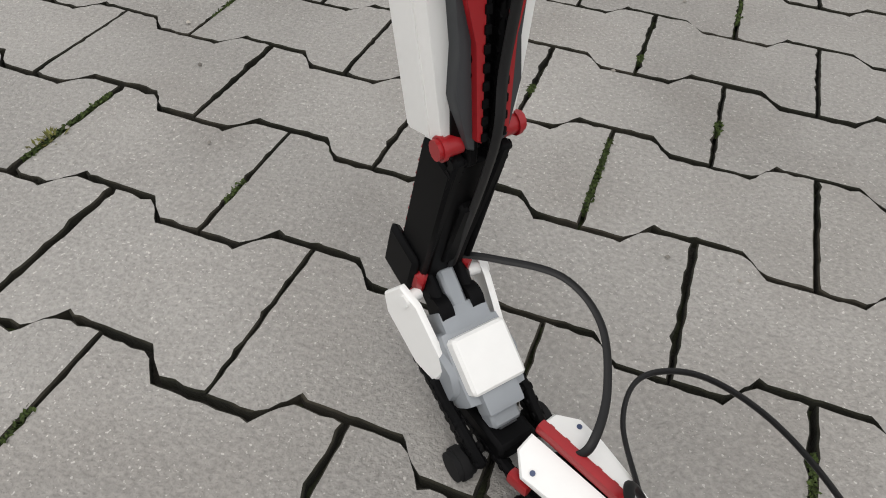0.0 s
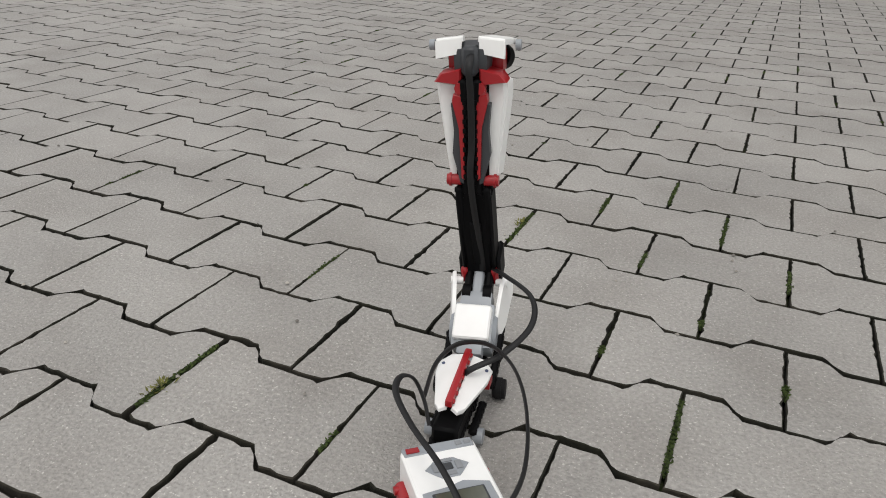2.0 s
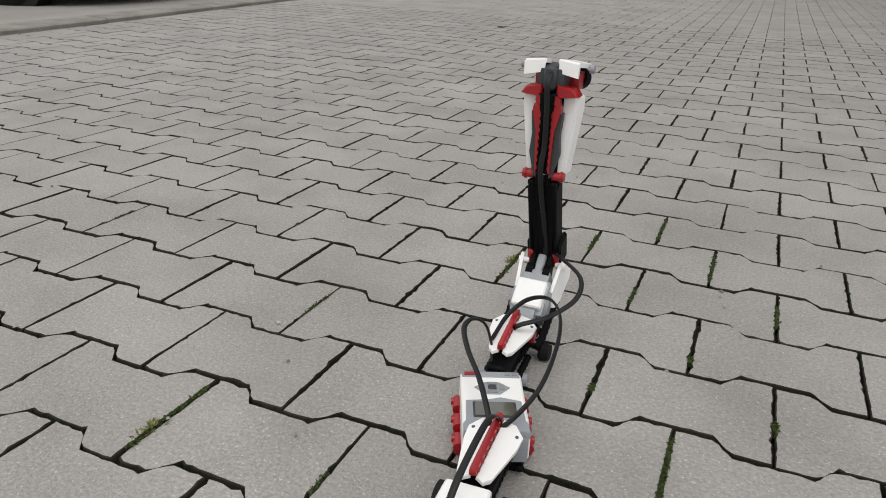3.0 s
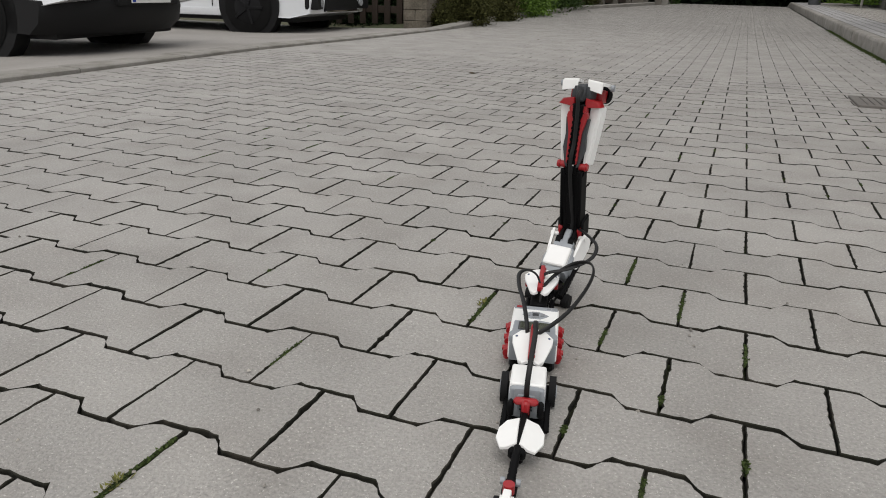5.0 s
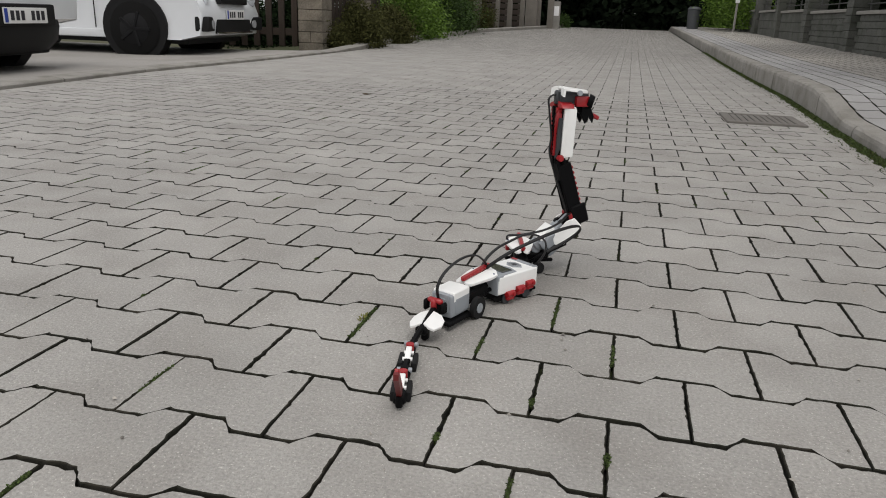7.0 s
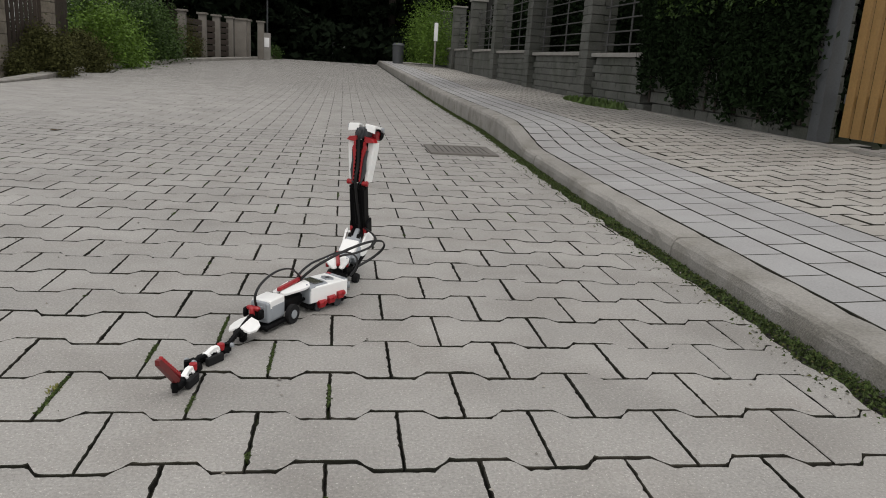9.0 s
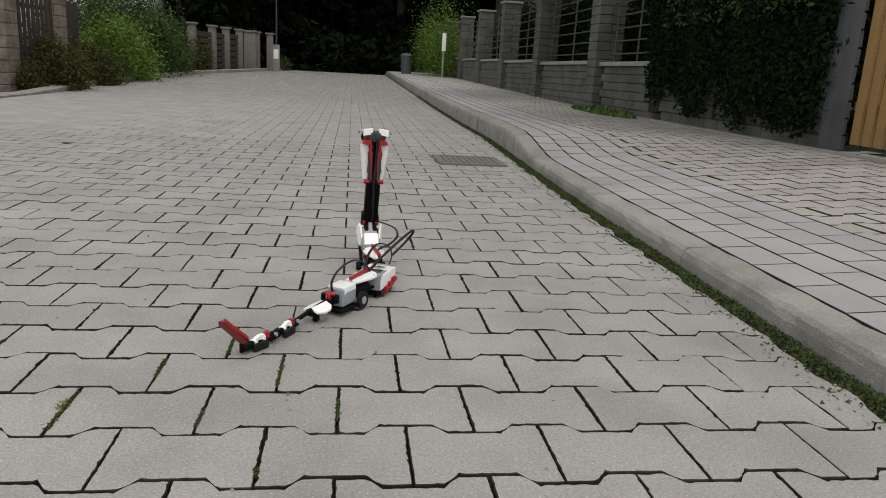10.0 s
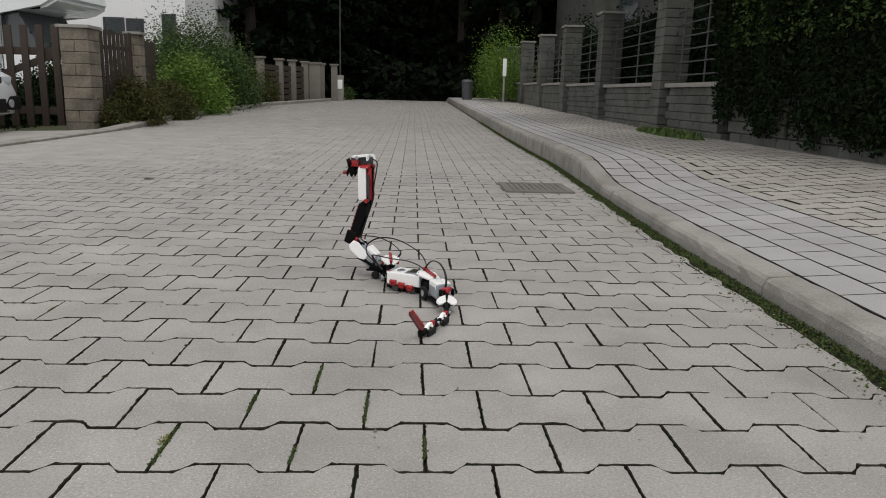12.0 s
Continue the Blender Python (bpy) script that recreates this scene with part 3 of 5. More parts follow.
# ---- leaves and trees ----
def leaf_cloud(n, spot, size, seed, droop=0.0):
    """n small leaves at the places that spot() gives: verts and faces."""
    r = random.Random(seed)
    verts, faces = [], []
    for _ in range(n):
        c = Vector(spot(r))
        s = size * r.uniform(0.6, 1.4)
        u = Vector((r.gauss(0, 1), r.gauss(0, 1), r.gauss(0, 0.6) - droop)).normalized()
        v = u.cross(Vector((r.gauss(0, 1), r.gauss(0, 1), r.gauss(0, 1)))).normalized()
        k = len(verts)
        verts += [tuple(c - u * s), tuple(c + v * s * 0.5), tuple(c + u * s), tuple(c - v * s * 0.5)]
        faces.append((k, k + 1, k + 2, k + 3))
    return verts, faces


def shrub(name, label, at, radius, height, n, size, material, seed, category="shrub", clumps=9, behind=None):
    """A bush of twigs and many leaves in uneven clumps."""
    r = random.Random(seed)
    b = thing(name, label, category, at)
    centres = []
    for i in range(clumps):
        a, d = r.uniform(0, 6.283), math.sqrt(r.random())
        centres.append((radius[0] * d * math.cos(a), radius[1] * d * math.sin(a), height * r.uniform(0.2, 0.85) * (1.05 - 0.45 * d), r.uniform(0.22, 0.42)))
    bm = bmesh.new()
    for x, y, z, q in centres:
        add_cyl(bm, (x * 0.2, y * 0.2, 0), (x, y, z + height * 0.1), 0.012, 0.004, 5)
    part("twigs", bm, M["bark"], b)

    def spot(rr):
        x, y, z, q = rr.choice(centres)
        k = q * height
        px = x + rr.gauss(0, k * 0.42)
        if behind is not None:
            px = max(px, behind + 0.1 * rr.random() - at[0])
        return px, y + rr.gauss(0, k * 0.45), max(0.02, z + rr.gauss(0, k * 0.45) if rr.random() < 0.75 else z * rr.random())
    data_part("foliage", *leaf_cloud(n, spot, size, seed + 1), material, b)
    return b


shrub("heather_bush", "low brown-green heather bush beside the gate pillar", (-3.04, 10.45, -0.02), (0.2, 0.85), 0.84, 36000, 0.017, M["leaf_brown"], 11)
shrub("heather_bush", "low brown-green heather bush at the street edge", (-3.16, 12.1, 0.02), (0.22, 0.7), 0.84, 24000, 0.018, M["leaf_brown"], 12)
shrub("lime_bush", "bright lime-green leafy bush beside the fence", (-3.35, 14.3, 0.03), (0.45, 1.0), 1.35, 26000, 0.028, M["leaf_lime"], 13, clumps=15)
shrub("green_bush", "dense mid-green leafy bush along the fence", (-3.45, 16.4, 0.06), (0.45, 1.0), 1.45, 22000, 0.03, M["leaf_mid"], 14, clumps=13)
shrub("green_bush", "dense mid-green leafy bush along the fence", (-3.45, 18.5, 0.08), (0.45, 1.0), 1.35, 18000, 0.03, M["leaf_mid"], 15, clumps=13)
shrub("heather_bush", "low brown-green bush under the far fence posts", (-3.25, 20.3, 0.12), (0.4, 1.3), 0.95, 16000, 0.022, M["leaf_brown"], 16)
shrub("green_bush", "tall leafy bush behind the plank fence", (-4.7, 19.5, 0.05), (0.7, 1.7), 2.6, 30000, 0.03, M["leaf_mid"], 17)
shrub("green_bush", "tall leafy bush behind the plank fence", (-4.6, 16.2, 0.05), (0.6, 1.2), 2.1, 24000, 0.028, M["leaf_mid"], 28)
shrub("green_bush", "small bush by the street lamp", (-1.5, 26.8, 0.2), (0.4, 0.5), 0.6, 1600, 0.035, M["leaf_mid"], 18)
shrub("lime_bush", "lime-green rounded shrub hanging over the garden wall", (3.95, 24.2, 0.45), (0.6, 1.7), 2.3, 26000, 0.03, M["leaf_lime"], 19)
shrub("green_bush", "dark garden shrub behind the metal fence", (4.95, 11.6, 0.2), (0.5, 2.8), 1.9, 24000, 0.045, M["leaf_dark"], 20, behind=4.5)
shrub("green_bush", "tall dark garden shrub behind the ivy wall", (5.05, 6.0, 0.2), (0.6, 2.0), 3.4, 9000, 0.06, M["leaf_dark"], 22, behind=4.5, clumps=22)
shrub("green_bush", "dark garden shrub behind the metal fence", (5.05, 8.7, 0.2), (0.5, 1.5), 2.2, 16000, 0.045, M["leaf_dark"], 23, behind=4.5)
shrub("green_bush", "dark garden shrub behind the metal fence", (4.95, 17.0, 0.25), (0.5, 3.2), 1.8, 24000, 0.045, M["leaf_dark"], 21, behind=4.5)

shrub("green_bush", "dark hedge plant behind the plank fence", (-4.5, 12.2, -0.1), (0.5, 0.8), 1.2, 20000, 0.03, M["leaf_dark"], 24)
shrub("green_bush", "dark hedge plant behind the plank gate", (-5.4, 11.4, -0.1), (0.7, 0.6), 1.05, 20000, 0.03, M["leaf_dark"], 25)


def garden_tree(at, height, spread, n, seed):
    """A broad tree added for its shade: tapered trunk, forking limbs, an uneven leafy crown above the view."""
    r = random.Random(seed)
    t = thing("garden_tree", "broad dark-leaved tree added to shade the wall, its crown out of view", "tree", at, "garden trees")
    part("trunk", add_cyl(bmesh.new(), (0, 0, -0.1), (0.05, -0.04, height * 0.5), 0.13, 0.08, 9), M["bark"], t)
    clumps = []
    for i in range(15):
        a, d = 6.283 * i / 15 + r.uniform(-0.3, 0.3), spread * math.sqrt(r.uniform(0.1, 1.0))
        end = Vector((d * math.cos(a), d * math.sin(a), height * r.uniform(0.58, 0.95)))
        clumps.append((end, spread * r.uniform(0.16, 0.3)))
        part("limb", add_cyl(bmesh.new(), (0.04, -0.03, height * r.uniform(0.38, 0.5)), end, 0.05, 0.012, 6), M["bark"], t)

    def spot(rr):
        c, q = rr.choice(clumps)
        return c.x + rr.gauss(0, q), c.y + rr.gauss(0, q), max(height * 0.46, c.z + rr.gauss(0, q * 0.7))
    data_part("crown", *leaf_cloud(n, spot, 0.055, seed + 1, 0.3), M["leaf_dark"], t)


# both trees are added: their crowns, above the view, shade wall, ivy and gate
garden_tree((5.05, 5.6, 0.15), 4.6, 1.7, 36000, 81)
garden_tree((5.5, 11.0, 0.15), 4.8, 2.0, 36000, 83)


def build_ivy():
    iv = thing("ivy", "dark green ivy hanging in curtains over the garden wall", "ivy", (WALL_X, 4.5, FOOT))
    r = random.Random(31)
    strands = [(r.uniform(-0.1, 2.65), r.uniform(0.0, 1.0)) for _ in range(86)]

    def spot(rr):
        y, low = rr.choice(strands)
        bottom = 0.04 + 1.1 * low ** 1.3
        z = bottom + (2.7 - bottom) * rr.random() ** 0.8
        return 0.02 - (0.06 + 0.14 * max(0.0, z - 0.7)) * rr.random() ** 0.6 + 0.04 * math.sin(y * 7), y + rr.gauss(0, 0.09), z
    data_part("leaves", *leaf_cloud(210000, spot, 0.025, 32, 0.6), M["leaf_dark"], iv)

    def bright(rr):
        y, low = rr.choice(strands[::4])
        z = 0.9 + 1.6 * rr.random()
        return -0.06 - 0.14 * max(0.0, z - 0.7) - 0.04 * rr.random(), y + rr.gauss(0, 0.05), z
    data_part("young_leaves", *leaf_cloud(2600, bright, 0.022, 33, 0.6), M["leaf_mid"], iv, "lighter young leaves")
    for y, low in strands[::5]:
        part("stem", add_cyl(bmesh.new(), (0.03, y, 0.1), (0.03, y + r.uniform(-0.1, 0.1), 2.8), 0.012, 0.006, 5), M["bark"], iv)
    w = thing("ivy_wall", "tall grey block wall almost hidden under ivy", "garden wall", (WALL_X + 0.14, 4.5, FOOT - 0.02))
    for c in range(21):
        for k in range(11):
            block(w, (0, -0.16 + 0.24 * (k + (0.5 if c % 2 else 0.0)) + 0.12, 0.115 * (c + 0.5)), (0.2, 0.233, 0.108), M["block"], seed=k + c)
    for c in range(1, 21, 2):
        block(w, (0, -0.1, 0.115 * (c + 0.5)), (0.2, 0.113, 0.108), M["block"], seed=c)
    strip = thing("edging", "worn concrete strip along the foot of the wall", "kerb", kind="structure")
    for k in range(5):
        box_part("edging_stone", (WALL_X - 0.01, 2.9 + k, pave_z(WALL_X, 2.9 + k) - 0.02), (0.08, 0.99, 0.06), M["kerb"], strip, 0.006)


build_ivy()


def conifer_meshes(seed, height, spread, n):
    """A spruce: tapered trunk and drooping whorls of needle sprays."""
    r = random.Random(seed)
    bm = add_cyl(bmesh.new(), (0, 0, -0.3), (0, 0, height * 0.96), height * 0.016, 0.02, 8)
    limbs = []
    z = height * 0.06
    while z < height * 0.97:
        k = 1 - z / height
        for _ in range(r.randint(5, 8)):
            a, l = r.uniform(0, 6.283), spread * (0.25 + 0.75 * k ** 0.8) * r.uniform(0.65, 1.1)
            limbs.append((z + r.uniform(-0.1, 0.1), a, l))
        z += height * 0.035 * r.uniform(0.8, 1.2)
    for zz, a, l in limbs[::2]:
        add_cyl(bm, (0, 0, zz), (math.cos(a) * l * 0.8, math.sin(a) * l * 0.8, zz - l * 0.25), 0.03, 0.008, 4, False)
    trunk = mesh_of("trunk", bm, M["bark"])

    def spot(rr):
        zz, a, l = rr.choice(limbs)
        t = math.sqrt(rr.random())
        return (math.cos(a) * l * t + rr.gauss(0, 0.09), math.sin(a) * l * t + rr.gauss(0, 0.09), zz - l * t * 0.32 + rr.gauss(0, 0.07))
    crown = bpy.data.meshes.new("crown")
    v, f = leaf_cloud(n, spot, 0.24, seed + 1, 0.4)
    crown.from_pydata(v, [], f)
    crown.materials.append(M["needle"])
    return trunk, crown


def build_forest():
    kinds = [conifer_meshes(41, 15, 2.7, 9000), conifer_meshes(43, 18, 3.1, 10000), conifer_meshes(45, 12, 2.4, 8000)]
    r = random.Random(50)
    spots = []
    for row, y0 in enumerate((33, 37, 42, 48)):
        x = -26 + 1.5 * row
        while x < 24:
            if not (row < 2 and -1.8 + row < x < 1.6):
                spots.append((x + r.uniform(-0.6, 0.6), y0 + r.uniform(-1.2, 1.2)))
            x += 2.6 + 0.3 * row
    spots += [(-5.0, 27.5), (-9.5, 31.5), (-4.6, 30), (-3.4, 32), (6.2, 32.5), (4.6, 31.5), (14.5, 27.5), (9.5, 20.5), (12.5, 18)]
    for i, (x, y) in enumerate(spots):
        trunk, crown = kinds[i % 3]
        t = thing("spruce", "tall dark spruce at the edge of the wood", "tree", (x, y, ground_z(x, min(y, 60)) - 0.1), "spruces of the wood", r.uniform(0, 360))
        for nm, me in (("trunk", trunk), ("crown", crown)):
            ob = new(nm, me)
            ob.parent = t
    verts, faces = [], []
    rr = random.Random(52)

    def spot(q):
        return q.uniform(-24, 22), 31.5 + 5 * q.random(), -0.8 + 2.6 * q.random() ** 1.5
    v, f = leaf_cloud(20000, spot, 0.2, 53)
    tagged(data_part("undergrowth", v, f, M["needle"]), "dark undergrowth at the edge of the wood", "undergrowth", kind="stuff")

    def deep(q):
        return q.uniform(-60, 60), 52 + 8 * q.random(), -3 + 26 * q.random()
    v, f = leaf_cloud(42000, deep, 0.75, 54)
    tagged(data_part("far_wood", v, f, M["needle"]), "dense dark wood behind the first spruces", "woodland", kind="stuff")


build_forest()


# ---- the far side of the street: pillars, fences, lamp, houses ----
def build_left_side():
    pillar(-3.42, 9.75, -0.06, 1.34, "grey-brown block gate pillar with a cap", M["block_warm"], 0.36, 9)
    pillar(-3.2, 11.1, -0.05, 1.36, "grey-brown block fence pillar with a cap", M["block_warm"], 0.2, 9)
    f = thing("picket_fence", "dark brown vertical plank fence between the pillars", "fence", (-3.29, 10.46, -0.06), rz=-9.5)
    for i in range(10):
        y = -0.47 + 0.104 * i
        box_part("plank", (0, y, 0.76 + 0.02 * math.sin(5.1 * i)), (0.018, 0.07, 1.22), M["plank"], f, 0.004)
    for z in (0.4, 1.15):
        box_part("rail", (-0.03, 0, z), (0.03, 1.05, 0.06), M["plank"], f)
    f2 = thing("picket_fence", "dark brown vertical plank fence behind the bushes", "fence", (-3.62, 12.6, -0.04), rz=11)
    for i in range(22):
        box_part("plank", (0, -1.3 + 0.124 * i, 0.76 + 0.02 * math.sin(4.3 * i)), (0.018, 0.085, 1.25), M["plank"], f2, 0.004)
    g = thing("timber_gate", "dark brown open-slatted timber gate with a diagonal brace", "gate", (-3.68, 9.85, -0.06))
    for i in range(10):
        box_part("slat", (-0.1 - 0.2 * i, 0.0, 0.74 - 0.006 * i), (0.09, 0.03, 1.3), M["plank"], g, 0.004)
    for z in (0.28, 1.05):
        box_part("rail", (-1.0, 0.035, z), (2.0, 0.03, 0.1), M["plank"], g, 0.004)
    box_part("brace", (-1.0, 0.035, 0.68), (2.0, 0.028, 0.09), M["plank"], g, 0.004, rot=turned(0, -21, 0))
    for i, (x, y) in enumerate(((-3.25, 20.4), (-2.98, 21.8), (-2.75, 22.7), (-2.5, 23.6), (-2.26, 24.2), (-2.12, 24.7), (-1.75, 25.2))):
        p = thing("fence_post", "pale weathered concrete fence post with a flat cap", "post", (x, y, fall(y) - 0.03), "far fence posts")
        box_part("shaft", (0, 0, 0.62), (0.2 if i != 4 else 0.36, 0.2, 1.28 - 0.02 * i), M["post"], p, 0.012)
        box_part("cap", (0, 0, 1.28 - 0.01 * i), (0.28 if i != 4 else 0.44, 0.28, 0.05), M["post"], p, 0.01)
    for i, (x, y, l) in enumerate(((-3.12, 21.1, 1.2), (-2.87, 22.25, 0.75), (-2.62, 23.15, 0.75))):
        b = thing("fence_board", "dark timber fence field between concrete posts", "fence", (x, y, fall(y)), "far fence fields", rz=-12)
        for k in range(6):
            box_part("board", (0, 0, 0.15 + 0.17 * k), (0.03, l, 0.14), M["plank"], b, 0.004)
    m = thing("meter_box", "pale grey meter cabinet at the street edge", "cabinet", (-1.56, 25.3, 0.2))
    box_part("case", (0, 0, 0.45), (0.22, 0.2, 0.9), M["cap"], m, 0.012)
    box_part("door", (0, -0.105, 0.6), (0.16, 0.012, 0.3), M["render"], m, 0.004)


build_left_side()


def build_lamp():
    l = thing("street_lamp", "slim grey steel street lamp with a short arm", "street lamp", (-2.0, 29.8, 0.1))
    part("pole", add_cyl(bmesh.new(), (0, 0, 0), (0, 0, 4.1), 0.04, 0.028, 10), M["steel"], l)
    part("arm", add_cyl(bmesh.new(), (0, 0, 4.08), (0.2, 0, 4.13), 0.02, 0.02, 8), M["steel"], l)
    box_part("head", (0.33, 0, 4.13), (0.4, 0.16, 0.08), M["cap"], l, 0.015, "pale grey lamp head")
    s = thing("road_sign", "small dark road sign on a thin pole by the wood", "road sign", (0.45, 34.0, -0.2))
    part("pole", add_cyl(bmesh.new(), (0, 0, 0), (0, 0, 1.35), 0.02, 0.02, 8), M["steel"], s)
    box_part("board", (0, -0.02, 1.32), (0.24, 0.012, 0.12), M["dgrey"], s, 0.004)
    b = thing("litter_bin", "grey dustbin standing at the end of the pavement", "bin", (2.75, 25.0, 0.36))
    part("body", add_cyl(bmesh.new(), (0, 0, 0), (0, 0, 0.62), 0.17, 0.2, 14), M["steel"], b)
    part("lid", add_cyl(bmesh.new(), (0, 0, 0.62), (0, 0, 0.7), 0.22, 0.14, 14), M["steel"], b)
    n = thing("notice_board", "small white notice panel on a post by the wall", "sign", (3.6, 21.8, 0.35))
    part("post", add_cyl(bmesh.new(), (0, 0, 0), (0, 0, 1.3), 0.03, 0.03, 8), M["cap"], n)
    box_part("panel", (0, -0.035, 1.02), (0.11, 0.02, 0.5), M["render"], n, 0.004)


build_lamp()


def house(label, at, size, eaves, ridge, wall_mat, windows, rz=0.0, along="x"):
    """A house: walls with cut-in windows, gabled roof."""
    hs = thing("house", label, "house", at, rz=rz)
    sx, sy = size
    bm = bmesh.new()
    prof = [(-sx / 2, 0), (sx / 2, 0), (sx / 2, eaves), (0, ridge), (-sx / 2, eaves)] if along == "y" else None
    if along == "y":
        add_prism(bm, prof, -sy / 2, sy / 2, "y")
    else:
        add_prism(bm, [(-sy / 2, 0), (sy / 2, 0), (sy / 2, eaves), (0, ridge), (-sy / 2, eaves)], -sx / 2, sx / 2, "x")
    part("wall", bm, wall_mat, hs, smooth=False)
    slope = (sx if along == "y" else sy) / 2
    ang = math.degrees(math.atan2(ridge - eaves, slope))
    length = math.hypot(slope, ridge - eaves) + 0.35
    for sgn in (-1, 1):
        mid = sgn * (slope + 0.3) / 2
        z = (eaves + ridge) / 2 - 0.08 + 0.06
        if along == "y":
            box_part("roof", (mid, 0, z), (length, sy + 0.5, 0.12), M["roof"], hs, rot=turned(0, sgn * ang, 0))
        else:
            box_part("roof", (0, mid, z), (sx + 0.5, length, 0.12), M["roof"], hs, rot=turned(-sgn * ang, 0, 0))
    for x, z, w, h in windows:
        wd = part("window", add_box(bmesh.new(), (x, -sy / 2 - 0.02, z), (w + 0.1, 0.06, h + 0.1), 0.01), M["dgrey"], hs)
        box_part("pane", (x, -sy / 2 - 0.052, z), (w, 0.012, h), M["pane"], wd)
    return hs


house("white rendered gabled house behind the timber fence", (-10.4, 25.5, 0.1), (9.4, 6.8), 4.6, 6.4, M["render"],
      ((2.65, 2.15, 0.5, 0.4), (3.25, 2.15, 0.4, 0.36), (4.22, 2.13, 0.3, 0.7)))
house("grey rendered house behind the garden wall", (9.6, 27.5, 0.2), (5.7, 6.8), 4.8, 6.4, M["block"],
      ((-1.8, 3.5, 0.55, 1.35), (0.9, 3.5, 1.0, 1.35)))


def build_caravan():
    """A camper van: tall body, sleeping alcove over a dark windscreen, short nose."""
    c = thing("camper_van", "white camper van with an alcove over its dark windscreen", "camper van", (-8.1, 17.2, -0.05), rz=-6)
    bm = bmesh.new()
    add_prism(bm, [(-4.2, 0.42), (0.35, 0.42), (0.35, 2.12), (1.35, 2.16), (1.72, 2.36), (1.62, 2.72), (1.05, 3.02), (-4.0, 3.08), (-4.25, 2.8)], -1.05, 1.05, "y")
    bmesh.ops.bevel(bm, geom=bm.edges[:], offset=0.07, segments=3, affect="EDGES")
    body = part("body", bm, M["car_white"], c)
    bm = add_prism(bmesh.new(), [(0.3, 0.4), (1.95, 0.4), (2.05, 0.75), (1.85, 1.1), (1.25, 1.25), (0.3, 1.3)], -0.98, 0.98, "y")
    bmesh.ops.bevel(bm, geom=bm.edges[:], offset=0.08, segments=2, affect="EDGES")
    nose = part("nose", bm, M["car_white"], c)
    part("windscreen", add_prism(bmesh.new(), [(0.3, 1.26), (1.24, 1.22), (0.72, 2.12), (0.3, 2.12)], -0.9, 0.9, "y", 0.02), M["pane"], c, "dark windscreen", smooth=False)
    box_part("bumper", (1.98, 0, 0.5), (0.16, 1.9, 0.22), M["car_black"], nose, 0.05)
    for x, w in ((-0.6, 0.7), (-2.3, 1.0)):
        box_part("side_window", (x, -1.062, 1.85), (w, 0.03, 0.45), M["pane"], body, 0.01)
    box_part("alcove_window", (0.95, -1.062, 2.6), (0.5, 0.03, 0.26), M["pane"], body, 0.01)
    box_part("stripe", (-1.9, -1.058, 1.2), (4.4, 0.02, 0.07), M["dgrey"], body)
    for x in (1.15, -2.9):
        for y in (-0.93, 0.78):
            part("wheel", add_cyl(bmesh.new(), (x, y, 0.32), (x, y + 0.17, 0.32), 0.32, seg=22), M["tyre"], c)


build_caravan()


# ---- parked cars ----
def build_wheel(car, x, y, side):
    w = part("wheel", add_cyl(bmesh.new(), (x, y - 0.1, 0.31), (x, y + 0.1, 0.31), 0.29, seg=28), M["tyre"], car)
    bm = bmesh.new()
    for s in (-0.1, 0.1):
        add_cyl(bm, (x, y + s * 0.9, 0.31), (x, y + s * 1.06, 0.31), 0.31, 0.27, 28)
    part("tyre", bm, M["tyre"], w)
    bm = add_cyl(bmesh.new(), (x, y + side * 0.09, 0.31), (x, y + side * 0.112, 0.31), 0.2, 0.17, 20)
    for k in range(5):
        a = k * 2 * math.pi / 5
        add_box(bm, (x + math.cos(a) * 0.1, y + side * 0.112, 0.31 + math.sin(a) * 0.1), (0.2, 0.02, 0.035), 0.004, rot=turned(0, -math.degrees(a), 0))
    part("rim", bm, M["rim"], w)


def number_plate(car, x, z, flip=1):
    p = box_part("number_plate", (x, 0, z), (0.012, 0.52, 0.115), M["plate"], car, 0.002)
    box_part("blue_strip", (x + flip * 0.0075, -0.24 * flip, z), (0.004, 0.035, 0.1), M["plate_blue"], p)
    for k in range(7):
        if k != 3:
            box_part("bar", (x + flip * 0.0075, (-0.17 + 0.062 * k) * flip, z), (0.004, 0.038, 0.07), M["ink"], p)


